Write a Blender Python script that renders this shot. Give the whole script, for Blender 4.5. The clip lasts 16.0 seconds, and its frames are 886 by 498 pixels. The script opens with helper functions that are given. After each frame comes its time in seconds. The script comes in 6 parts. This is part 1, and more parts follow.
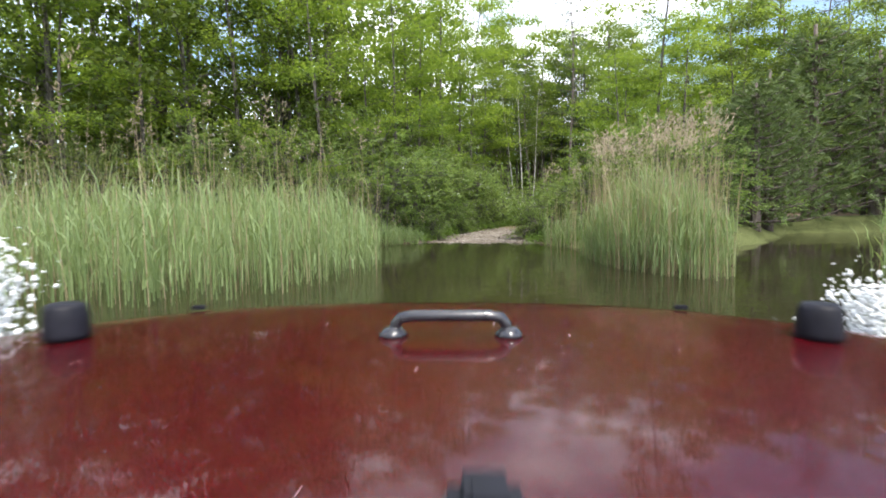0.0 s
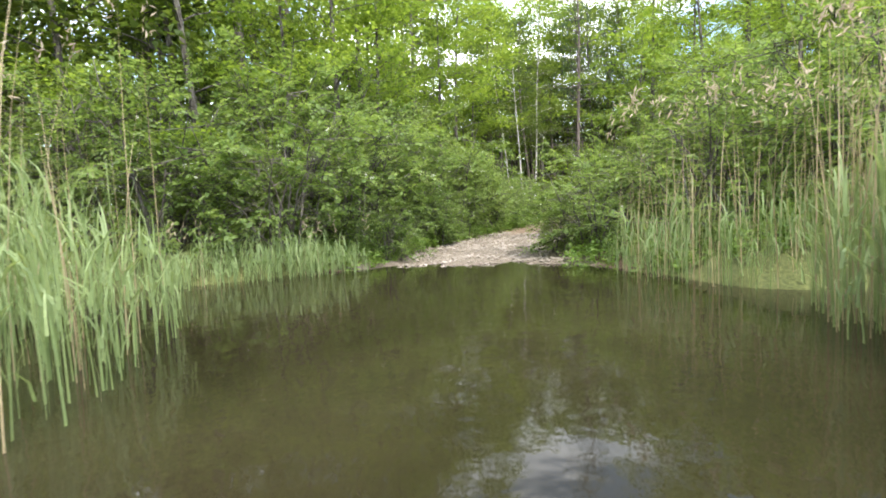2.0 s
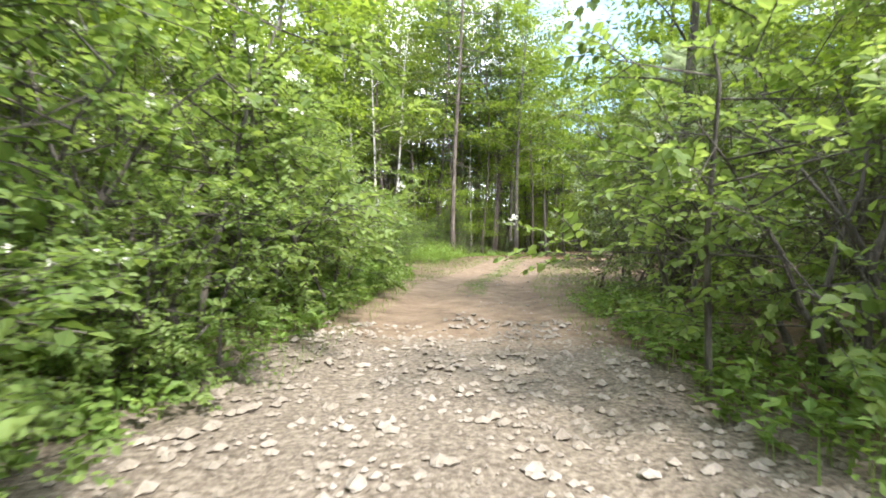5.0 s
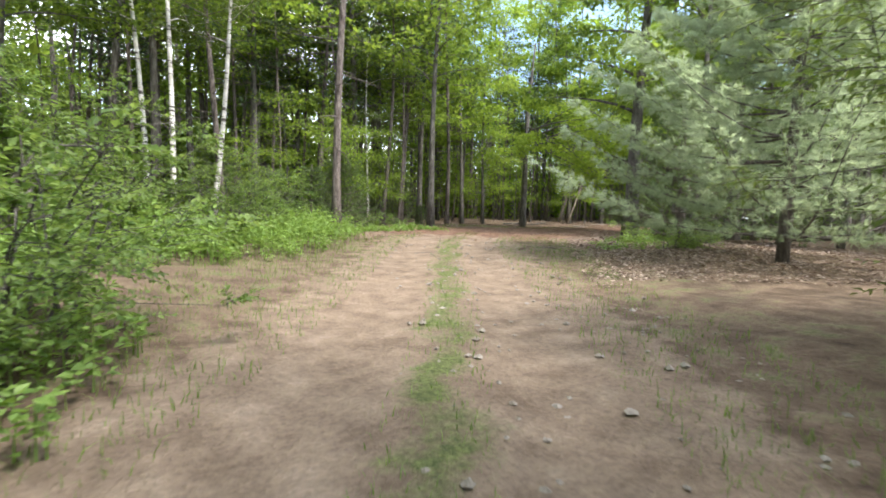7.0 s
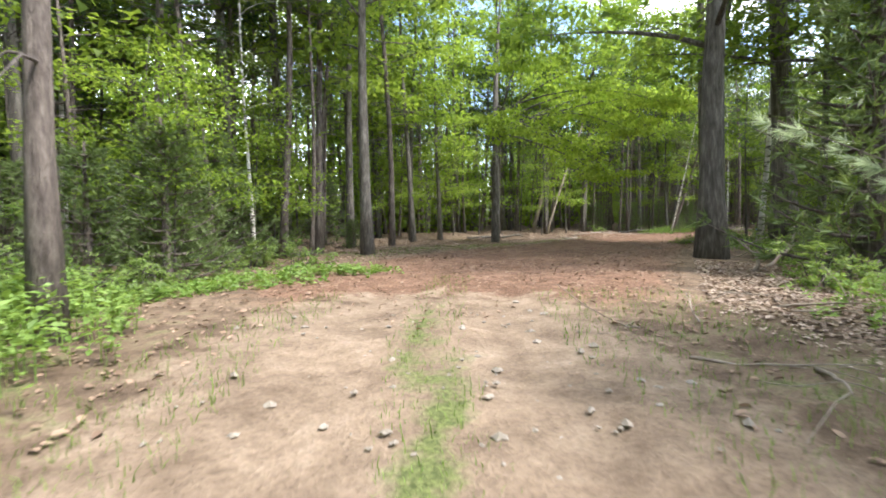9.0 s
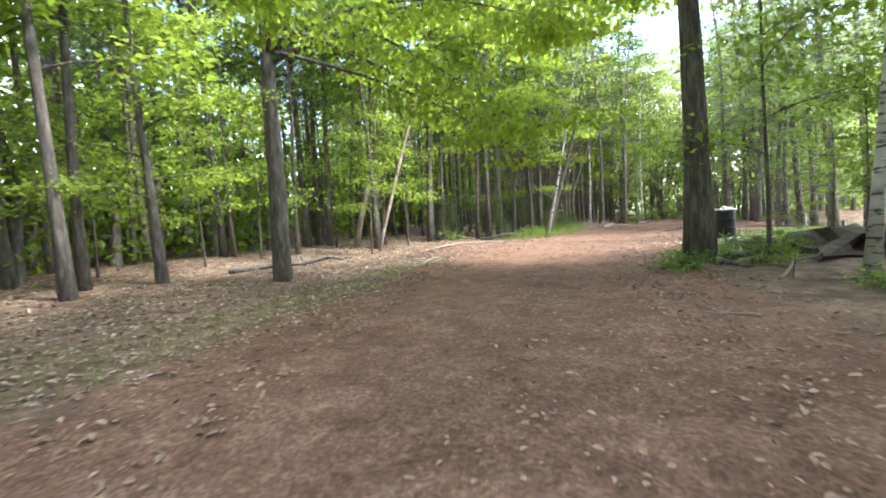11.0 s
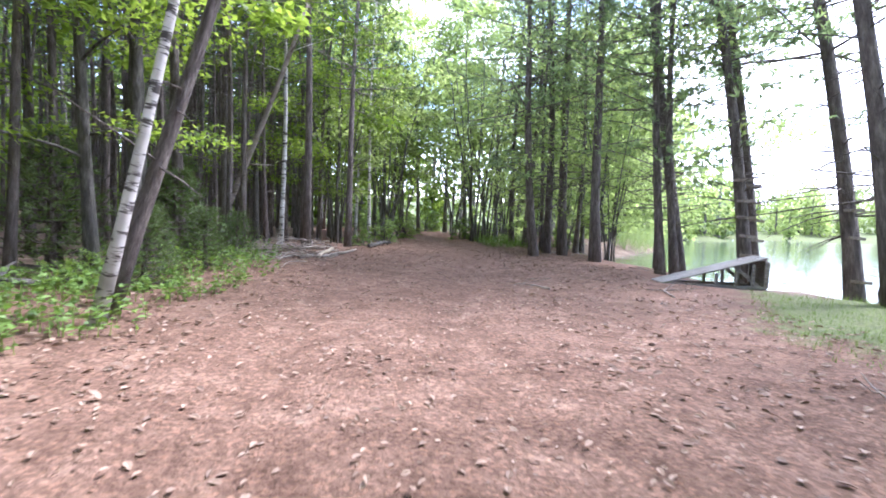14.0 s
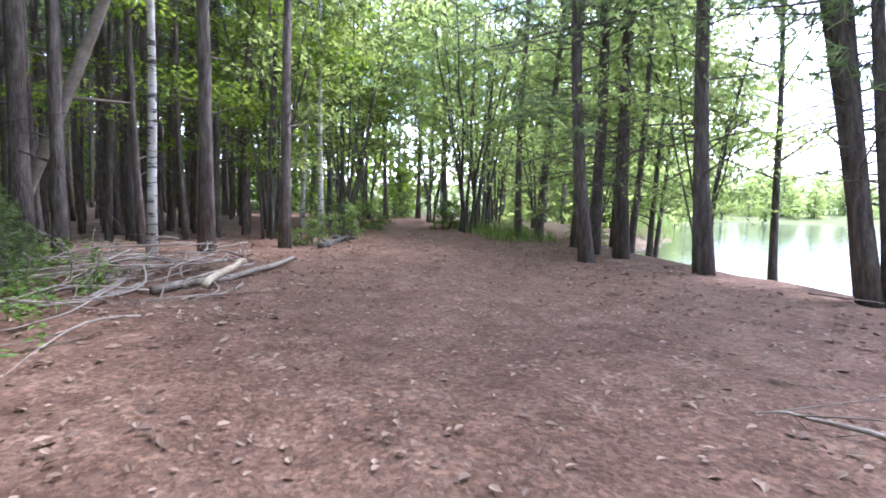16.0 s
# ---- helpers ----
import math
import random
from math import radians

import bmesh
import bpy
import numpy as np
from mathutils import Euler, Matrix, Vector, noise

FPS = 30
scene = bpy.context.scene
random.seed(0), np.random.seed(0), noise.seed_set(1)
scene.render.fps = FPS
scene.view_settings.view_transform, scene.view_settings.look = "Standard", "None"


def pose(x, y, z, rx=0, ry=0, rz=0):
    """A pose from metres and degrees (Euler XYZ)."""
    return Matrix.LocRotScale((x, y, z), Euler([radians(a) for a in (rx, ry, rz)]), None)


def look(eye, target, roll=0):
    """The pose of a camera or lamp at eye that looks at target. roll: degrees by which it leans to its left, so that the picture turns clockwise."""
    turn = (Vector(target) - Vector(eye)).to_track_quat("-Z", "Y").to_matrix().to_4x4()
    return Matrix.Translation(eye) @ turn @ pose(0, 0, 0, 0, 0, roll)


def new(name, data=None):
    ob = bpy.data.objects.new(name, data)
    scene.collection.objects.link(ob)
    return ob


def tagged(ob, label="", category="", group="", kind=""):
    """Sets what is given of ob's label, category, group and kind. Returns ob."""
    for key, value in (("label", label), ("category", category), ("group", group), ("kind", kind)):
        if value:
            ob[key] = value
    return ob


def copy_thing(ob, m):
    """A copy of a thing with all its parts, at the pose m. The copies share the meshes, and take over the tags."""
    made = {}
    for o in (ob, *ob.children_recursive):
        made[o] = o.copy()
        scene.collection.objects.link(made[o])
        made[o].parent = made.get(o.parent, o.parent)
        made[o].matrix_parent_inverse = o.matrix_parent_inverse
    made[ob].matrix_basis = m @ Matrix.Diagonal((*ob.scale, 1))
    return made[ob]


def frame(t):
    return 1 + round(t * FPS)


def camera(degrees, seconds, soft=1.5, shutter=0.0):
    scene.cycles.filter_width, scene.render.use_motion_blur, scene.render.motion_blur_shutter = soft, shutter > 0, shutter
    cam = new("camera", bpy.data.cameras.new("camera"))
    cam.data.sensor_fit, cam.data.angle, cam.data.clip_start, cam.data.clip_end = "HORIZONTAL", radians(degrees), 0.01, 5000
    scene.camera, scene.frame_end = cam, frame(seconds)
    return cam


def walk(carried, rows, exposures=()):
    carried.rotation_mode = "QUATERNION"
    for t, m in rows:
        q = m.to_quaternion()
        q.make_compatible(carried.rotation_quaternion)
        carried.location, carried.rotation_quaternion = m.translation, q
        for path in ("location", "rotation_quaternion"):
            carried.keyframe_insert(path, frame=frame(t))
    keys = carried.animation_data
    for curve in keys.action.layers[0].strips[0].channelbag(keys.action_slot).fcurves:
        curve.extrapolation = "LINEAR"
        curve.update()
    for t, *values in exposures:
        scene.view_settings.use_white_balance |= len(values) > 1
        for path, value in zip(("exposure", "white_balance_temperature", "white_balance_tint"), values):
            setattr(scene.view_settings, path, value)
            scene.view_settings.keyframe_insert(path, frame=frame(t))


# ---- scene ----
cam = camera(83.8, 16.0, soft=1.75, shutter=0.12)
PATH = [
    (0, (0.721, 4.326, 0.991), (0.749, 6.321, 0.847), -1.0),
    (0.5, (1.013, 6.476, 1.000), (1.049, 8.470, 0.851), -2.9),
    (1, (1.219, 8.580, 0.974), (1.279, 10.573, 0.822), -4.6),
    (1.5, (1.277, 10.404, 0.901), (1.325, 12.397, 0.741), -2.9),
    (2, (1.330, 12.079, 0.898), (1.398, 14.073, 0.762), -2.9),
    (2.5, (1.365, 13.478, 0.880), (1.483, 15.471, 0.760), -2.7),
    (3, (1.417, 14.874, 0.857), (1.541, 16.868, 0.751), -3.1),
    (3.5, (1.524, 16.551, 0.836), (1.702, 18.542, 0.759), -3.1),
    (4, (1.633, 18.487, 0.855), (1.950, 20.460, 0.798), 1.5),
    (4.5, (2.087, 20.635, 1.040), (2.561, 22.577, 1.053), 1.6),
    (5, (2.831, 22.742, 1.129), (3.545, 24.610, 1.113), 1.1),
    (5.2, (3.183, 23.580, 1.132), (3.977, 25.414, 1.063), 1.4),
    (7.3, (7.333, 32.558, 1.400), (8.446, 34.211, 1.233), 1.3),
    (7.5, (7.844, 33.309, 1.409), (8.965, 34.959, 1.250), 0.6),
    (7.9, (8.830, 34.712, 1.409), (9.962, 36.354, 1.259), 0.9),
    (8, (9.074, 35.040, 1.408), (10.214, 36.677, 1.268), 0.7),
    (8.2, (9.552, 35.668, 1.405), (10.693, 37.306, 1.276), 0.8),
    (10.3, (16.432, 44.809, 1.813), (18.047, 45.983, 1.693), -3.1),
    (10.6, (18.123, 45.643, 1.791), (19.785, 46.750, 1.673), -2.7),
    (11, (20.690, 46.904, 1.742), (22.424, 47.890, 1.604), -3.0),
    (11.3, (22.464, 47.683, 1.707), (24.255, 48.564, 1.595), -2.1),
    (11.6, (24.194, 48.394, 1.679), (26.047, 49.138, 1.562), -0.3),
    (11.8, (25.316, 48.833, 1.653), (27.211, 49.463, 1.542), -1.1),
    (12, (26.435, 49.226, 1.624), (28.356, 49.768, 1.524), -2.2),
    (12.3, (28.146, 49.764, 1.664), (30.097, 50.195, 1.564), -1.5),
    (12.8, (30.963, 50.416, 1.638), (32.939, 50.710, 1.538), -0.5),
    (13, (32.117, 50.576, 1.630), (34.101, 50.780, 1.501), 0.0),
    (13.3, (33.848, 50.817, 1.617), (35.844, 50.885, 1.503), 0.8),
    (13.6, (35.419, 50.943, 1.614), (37.413, 50.870, 1.488), 0.4),
    (14, (37.328, 51.072, 1.618), (39.310, 50.838, 1.490), 2.1),
    (14.5, (39.278, 51.190, 1.586), (41.253, 50.878, 1.611), -0.2),
    (15.2, (41.622, 51.285, 1.610), (43.580, 50.909, 1.470), 1.6),
    (15.5, (42.400, 51.220, 1.560), (44.356, 50.842, 1.373), 1.5),
    (16, (43.270, 51.100, 1.600), (45.221, 50.705, 1.408), 1.9),
]
walk(cam, [(t, look(eye, target, roll)) for t, eye, target, roll in PATH],
     exposures=[(0, 1.1, 6450, 11), (1.5, 1.5, 6450, 11), (2.5, 1.75, 6500, 10), (5.2, 2.0, 6450, 10), (7.3, 1.7, 6250, 11), (8.2, 1.75, 6250, 11), (10.3, 2.45, 6050, 12), (11.2, 2.65, 6000, 13), (12.2, 2.75, 5750, 15), (13.5, 2.4, 5300, 22), (16, 2.5, 5300, 25)])

# ---- light ----
SUN_EL, SUN_AZ = 56.0, 158.0          # degrees above the horizon; compass bearing, north is +y
world = bpy.data.worlds.new("sky")
scene.world = world
world.use_nodes = True
wn, wl = world.node_tree.nodes, world.node_tree.links
wn.clear()
sky = wn.new("ShaderNodeTexSky")
sky.sky_type = "NISHITA"
sky.sun_disc = False
sky.sun_elevation, sky.sun_rotation = radians(SUN_EL), radians(SUN_AZ)
sky.air_density, sky.dust_density = 1.2, 1.5
coord = wn.new("ShaderNodeTexCoord")
cmap = wn.new("ShaderNodeMapping")
cmap.inputs["Scale"].default_value = (1.0, 1.0, 2.6)
clouds = wn.new("ShaderNodeTexNoise")
clouds.inputs["Scale"].default_value, clouds.inputs["Detail"].default_value = 2.3, 8.0
cramp = wn.new("ShaderNodeValToRGB")
cramp.color_ramp.elements[0].position, cramp.color_ramp.elements[1].position = 0.44, 0.60
cmix = wn.new("ShaderNodeMix")
cmix.data_type = "RGBA"
cmix.inputs["B"].default_value = (9.5, 9.8, 10.2, 1)
bg = wn.new("ShaderNodeBackground")
bg.inputs["Strength"].default_value = 0.15
wout = wn.new("ShaderNodeOutputWorld")
wl.new(coord.outputs["Generated"], cmap.inputs["Vector"])
wl.new(cmap.outputs["Vector"], clouds.inputs["Vector"])
wl.new(clouds.outputs["Fac"], cramp.inputs["Fac"])
wl.new(cramp.outputs["Color"], cmix.inputs["Factor"])
wl.new(sky.outputs["Color"], cmix.inputs["A"])
wl.new(cmix.outputs["Result"], bg.inputs["Color"])
wl.new(bg.outputs["Background"], wout.inputs["Surface"])

sun_data = bpy.data.lights.new("sun", "SUN")
sun_data.energy, sun_data.angle, sun_data.color = 2.6, radians(9.0), (1.0, 0.95, 0.86)
sun = new("sun", sun_data)
az, el = radians(SUN_AZ), radians(SUN_EL)
sun_from = Vector((math.sin(az) * math.cos(el), math.cos(az) * math.cos(el), math.sin(el)))
sun.matrix_world = look(sun_from * 100, (0, 0, 0))


# ---- materials ----
def material(name):
    m = bpy.data.materials.new(name)
    m.use_nodes = True
    n, l = m.node_tree.nodes, m.node_tree.links
    n.clear()
    out = n.new("ShaderNodeOutputMaterial")
    return m, n, l, out


def node(n, kind, **values):
    made = n.new(kind)
    for key, value in values.items():
        made.inputs[key.replace("_", " ")].default_value = value
    return made


def ramp(n, l, source, stops):
    r = n.new("ShaderNodeValToRGB")
    while len(r.color_ramp.elements) < len(stops):
        r.color_ramp.elements.new(0.5)
    for e, (p, c) in zip(r.color_ramp.elements, stops):
        e.position, e.color = p, (*c, 1)
    l.new(source, r.inputs["Fac"])
    return r.outputs["Color"]


def blend(n, l, fac, a, b, mode="MIX"):
    mx = n.new("ShaderNodeMix")
    mx.data_type, mx.blend_type = "RGBA", mode
    for socket, value in (("Factor", fac), ("A", a), ("B", b)):
        if isinstance(value, (int, float)):
            mx.inputs[socket].default_value = value
        elif isinstance(value, tuple):
            mx.inputs[socket].default_value = (*value, 1)
        else:
            l.new(value, mx.inputs[socket])
    return mx.outputs["Result"]


def leafy(name, dark, light, through_light=0.45, rough=0.5, tint=(1.18, 1.1, 0.62)):
    """Foliage: the colour varies from leaf to leaf and from plant to plant, and light passes through."""
    m, n, l, out = material(name)
    geo, info = n.new("ShaderNodeNewGeometry"), n.new("ShaderNodeObjectInfo")
    mixed = n.new("ShaderNodeMath")
    mixed.operation = "MULTIPLY_ADD"
    l.new(geo.outputs["Random Per Island"], mixed.inputs[0])
    mixed.inputs[1].default_value = 0.7
    other = n.new("ShaderNodeMath")
    other.operation = "MULTIPLY"
    l.new(info.outputs["Random"], other.inputs[0])
    other.inputs[1].default_value = 0.3
    l.new(other.outputs[0], mixed.inputs[2])
    color = ramp(n, l, mixed.outputs[0], [(0.0, dark), (0.55, tuple((a + b) / 2 for a, b in zip(dark, light))), (1.0, light)])
    spots = node(n, "ShaderNodeTexNoise", Scale=35.0, Detail=3.0)
    color = blend(n, l, 0.25, color, ramp(n, l, spots.outputs["Fac"], [(0.35, (0.3, 0.3, 0.3)), (0.7, (1, 1, 1))]), "MULTIPLY")
    p = node(n, "ShaderNodeBsdfPrincipled", Roughness=rough)
    p.inputs["Specular IOR Level"].default_value = 0.35
    l.new(color, p.inputs["Base Color"])
    t = n.new("ShaderNodeBsdfTranslucent")
    l.new(blend(n, l, 1.0, color, tint, "MULTIPLY"), t.inputs["Color"])
    mx = n.new("ShaderNodeMixShader")
    mx.inputs["Fac"].default_value = through_light
    l.new(p.outputs[0], mx.inputs[1])
    l.new(t.outputs[0], mx.inputs[2])
    l.new(mx.outputs[0], out.inputs["Surface"])
    return m


def rough_stuff(name, stops, scale, detail_scale, rough=0.85, bump=0.4, stretch=(1, 1, 1), metal=0.0, vary=0.25, dist=0.02):
    """A matt surface: colour stops over a broad noise, a fine grain and a relief."""
    m, n, l, out = material(name)
    tc, mp = n.new("ShaderNodeTexCoord"), n.new("ShaderNodeMapping")
    mp.inputs["Scale"].default_value = stretch
    l.new(tc.outputs["Object"], mp.inputs["Vector"])
    broad = node(n, "ShaderNodeTexNoise", Scale=scale, Detail=6.0, Roughness=0.6)
    fine = node(n, "ShaderNodeTexNoise", Scale=detail_scale, Detail=5.0, Roughness=0.65)
    for tx in (broad, fine):
        l.new(mp.outputs[0], tx.inputs["Vector"])
    color = ramp(n, l, broad.outputs["Fac"], stops)
    color = blend(n, l, 0.55, color, ramp(n, l, fine.outputs["Fac"], [(0.3, (0.45, 0.45, 0.45)), (0.65, (1.15, 1.15, 1.15))]), "MULTIPLY")
    info = n.new("ShaderNodeObjectInfo")
    color = blend(n, l, vary, color, ramp(n, l, info.outputs["Random"], [(0, (0.55, 0.55, 0.55)), (1, (1.3, 1.25, 1.2))]), "MULTIPLY")
    p = node(n, "ShaderNodeBsdfPrincipled", Roughness=rough, Metallic=metal)
    l.new(color, p.inputs["Base Color"])
    b = node(n, "ShaderNodeBump", Strength=bump, Distance=dist)
    l.new(fine.outputs["Fac"], b.inputs["Height"])
    l.new(b.outputs[0], p.inputs["Normal"])
    l.new(p.outputs[0], out.inputs["Surface"])
    return m


BARK_PINE = rough_stuff("pine_bark", [(0.3, (0.062, 0.048, 0.042)), (0.5, (0.14, 0.113, 0.098)), (0.7, (0.245, 0.208, 0.182))], 3.0, 10.0, 0.95, 1.0, (4.5, 4.5, 1.1), dist=0.05)
BARK_GREY = rough_stuff("grey_bark", [(0.3, (0.05, 0.042, 0.036)), (0.5, (0.112, 0.10, 0.086)), (0.72, (0.225, 0.205, 0.18))], 2.6, 8.0, 0.95, 1.0, (4.5, 4.5, 1.0), dist=0.05)
TWIG = rough_stuff("dry_twig", [(0.3, (0.16, 0.12, 0.09)), (0.7, (0.36, 0.31, 0.26))], 4.0, 30.0, 0.9, 0.4, (1, 1, 1))
WOOD_GREY = rough_stuff("weathered_board", [(0.3, (0.15, 0.135, 0.12)), (0.7, (0.36, 0.33, 0.29))], 4.0, 45.0, 0.85, 0.4, (1, 8, 8))
WOOD_PALE = rough_stuff("barkless_wood", [(0.3, (0.34, 0.26, 0.17)), (0.7, (0.62, 0.52, 0.38))], 3.0, 25.0, 0.8, 0.4, (1, 1, 1))
SOIL = rough_stuff("dark_soil", [(0.3, (0.045, 0.032, 0.024)), (0.5, (0.09, 0.065, 0.048)), (0.75, (0.16, 0.12, 0.09))], 2.5, 22.0, 0.95, 0.9, dist=0.05)
STONE = rough_stuff("gravel_stone", [(0.25, (0.135, 0.115, 0.09)), (0.5, (0.245, 0.21, 0.172)), (0.75, (0.36, 0.32, 0.275))], 1.5, 40.0, 0.85, 0.3, vary=0.0)


def birch_bark():
    m, n, l, out = material("birch_bark")
    tc, mp = n.new("ShaderNodeTexCoord"), n.new("ShaderNodeMapping")
    mp.inputs["Scale"].default_value = (2.0, 2.0, 9.0)
    l.new(tc.outputs["Object"], mp.inputs["Vector"])
    dash = node(n, "ShaderNodeTexNoise", Scale=1.6, Detail=4.0, Roughness=0.6)
    l.new(mp.outputs[0], dash.inputs["Vector"])
    soft = node(n, "ShaderNodeTexNoise", Scale=2.2, Detail=4.0)
    l.new(tc.outputs["Object"], soft.inputs["Vector"])
    base = ramp(n, l, soft.outputs["Fac"], [(0.3, (0.28, 0.26, 0.23)), (0.6, (0.56, 0.53, 0.49))])
    color = blend(n, l, ramp(n, l, dash.outputs["Fac"], [(0.53, (0, 0, 0)), (0.60, (1, 1, 1))]), base, (0.06, 0.05, 0.045))
    p = node(n, "ShaderNodeBsdfPrincipled", Roughness=0.75)
    l.new(color, p.inputs["Base Color"])
    b = node(n, "ShaderNodeBump", Strength=0.3, Distance=0.02)
    l.new(dash.outputs["Fac"], b.inputs["Height"])
    l.new(b.outputs[0], p.inputs["Normal"])
    l.new(p.outputs[0], out.inputs["Surface"])
    return m


BARK_BIRCH = birch_bark()
LEAF_MAPLE = leafy("maple_leaf", (0.125, 0.215, 0.038), (0.32, 0.44, 0.09), 0.7)
LEAF_OAK = leafy("dull_leaf", (0.058, 0.098, 0.022), (0.16, 0.215, 0.048), 0.45)
LEAF_WOOD = leafy("woodland_leaf", (0.10, 0.17, 0.035), (0.28, 0.38, 0.085), 0.68)
LEAF_BUSH = leafy("shrub_leaf", (0.115, 0.195, 0.052), (0.315, 0.42, 0.13), 0.6, tint=(1.15, 1.1, 0.74))
# Brighter maple copy: light shining through the shaded hanging leaves, put into the colour.
LEAF_HANGING_LIT = leafy("young_maple_leaf", (0.17, 0.28, 0.045), (0.42, 0.55, 0.11), 0.8)
# Raised colour paints backlight and glare from over the lake into these leaves.
LEAF_SHORE_LIT = leafy("lakeside_leaf", (0.18, 0.25, 0.10), (0.40, 0.48, 0.21), 0.82, tint=(1.1, 1.08, 0.75))
LEAF_WILLOW = leafy("willow_leaf", (0.11, 0.17, 0.05), (0.27, 0.34, 0.12), 0.4)
LEAF_HERB = leafy("herb_leaf", (0.11, 0.20, 0.042), (0.30, 0.44, 0.115), 0.48)
NEEDLE = leafy("pine_needle", (0.04, 0.075, 0.03), (0.11, 0.165, 0.07), 0.35, tint=(1.1, 1.1, 0.7))
# Much lighter than the other pine needles: bright haze put into the colour.
NEEDLE_SHORE_HAZED = leafy("lakeside_needle", (0.16, 0.22, 0.12), (0.33, 0.41, 0.23), 0.78, tint=(1.1, 1.1, 0.8))
NEEDLE_SOFT = leafy("white_pine_needle", (0.30, 0.37, 0.27), (0.52, 0.59, 0.46), 0.72, tint=(1.1, 1.1, 0.8))
NEEDLE_HEMLOCK = leafy("hemlock_needle", (0.085, 0.13, 0.045), (0.20, 0.26, 0.10), 0.4, tint=(1.1, 1.1, 0.7))
REED_GREEN = leafy("reed_blade", (0.17, 0.25, 0.10), (0.36, 0.45, 0.21), 0.4)
REED_TAN = leafy("dry_reed", (0.28, 0.22, 0.12), (0.52, 0.43, 0.28), 0.3, tint=(1.1, 1.0, 0.8))
PLUME = leafy("reed_plume", (0.34, 0.28, 0.19), (0.55, 0.47, 0.35), 0.35, tint=(1.1, 1.0, 0.9))
LITTER = leafy("fallen_leaf", (0.16, 0.10, 0.065), (0.60, 0.49, 0.40), 0.1, 0.7, tint=(1, 1, 1))
LITTER_BROWN = leafy("brown_fallen_leaf", (0.11, 0.065, 0.042), (0.44, 0.31, 0.22), 0.1, 0.7, tint=(1, 1, 1))
GRASS = leafy("grass_blade", (0.08, 0.15, 0.025), (0.21, 0.31, 0.06), 0.35)
PETAL = leafy("white_petal", (0.7, 0.7, 0.62), (0.85, 0.85, 0.78), 0.3, tint=(1, 1, 1))


def plain(name, color, rough, metal=0.0, coat=0.0, grain=0.12, scale=30.0, gloss=0.5):
    m, n, l, out = material(name)
    tc = n.new("ShaderNodeTexCoord")
    nz = node(n, "ShaderNodeTexNoise", Scale=scale, Detail=5.0)
    l.new(tc.outputs["Object"], nz.inputs["Vector"])
    c = blend(n, l, ramp(n, l, nz.outputs["Fac"], [(0.35, (0, 0, 0)), (0.7, (1, 1, 1))]), tuple(v * (1 - grain) for v in color), tuple(min(1, v * (1 + grain)) for v in color))
    p = node(n, "ShaderNodeBsdfPrincipled", Roughness=rough, Metallic=metal)
    p.inputs["Specular IOR Level"].default_value = gloss
    p.inputs["Coat Weight"].default_value, p.inputs["Coat Roughness"].default_value = coat, 0.03
    l.new(c, p.inputs["Base Color"])
    b = node(n, "ShaderNodeBump", Strength=0.08, Distance=0.004)
    l.new(nz.outputs["Fac"], b.inputs["Height"])
    l.new(b.outputs[0], p.inputs["Normal"])
    l.new(p.outputs[0], out.inputs["Surface"])
    return m


PAINT = plain("red_paint", (0.105, 0.003, 0.007), 0.25, 0.0, 0.8, 0.1, 4.0, 0.3)
RUBBER = plain("black_rubber", (0.012, 0.012, 0.018), 0.55, grain=0.3, gloss=0.2)
BLACK_METAL = plain("black_painted_steel", (0.02, 0.02, 0.025), 0.25, 0.0, 0.4, 0.2)
DRUM_BLACK = plain("black_plastic_drum", (0.014, 0.014, 0.018), 0.5, grain=0.35, scale=8.0, gloss=0.3)
CAN_BLUE = plain("pale_blue_plastic", (0.11, 0.30, 0.40), 0.45, grain=0.2, scale=6.0)
BAG_WHITE = plain("white_plastic_bag", (0.55, 0.57, 0.60), 0.4, grain=0.2)
STEEL = plain("dull_steel", (0.35, 0.35, 0.36), 0.4, 0.9)


def water_material(name, ruffle, deep, light):
    m, n, l, out = material(name)
    tc = n.new("ShaderNodeTexCoord")
    big = node(n, "ShaderNodeTexNoise", Scale=0.55, Detail=5.0, Roughness=0.6)
    small = node(n, "ShaderNodeTexNoise", Scale=4.0, Detail=4.0)
    for tx in (big, small):
        l.new(tc.outputs["Object"], tx.inputs["Vector"])
    b1 = node(n, "ShaderNodeBump", Strength=0.12 * ruffle, Distance=0.12)
    l.new(big.outputs["Fac"], b1.inputs["Height"])
    b2 = node(n, "ShaderNodeBump", Strength=0.08 * ruffle, Distance=0.03)
    l.new(small.outputs["Fac"], b2.inputs["Height"])
    l.new(b1.outputs[0], b2.inputs["Normal"])
    p = node(n, "ShaderNodeBsdfPrincipled", Roughness=0.03, IOR=1.33)
    l.new(ramp(n, l, big.outputs["Fac"], [(0.3, deep), (0.7, light)]), p.inputs["Base Color"])
    l.new(b2.outputs[0], p.inputs["Normal"])
    l.new(p.outputs[0], out.inputs["Surface"])
    return m


WATER = water_material("pond_water", 1.0, (0.014, 0.012, 0.006), (0.026, 0.022, 0.011))
LAKE_WATER = water_material("lake_water", 3.5, (0.05, 0.075, 0.05), (0.075, 0.10, 0.07))
FOAM = plain("white_foam", (0.85, 0.87, 0.88), 0.5, grain=0.05)


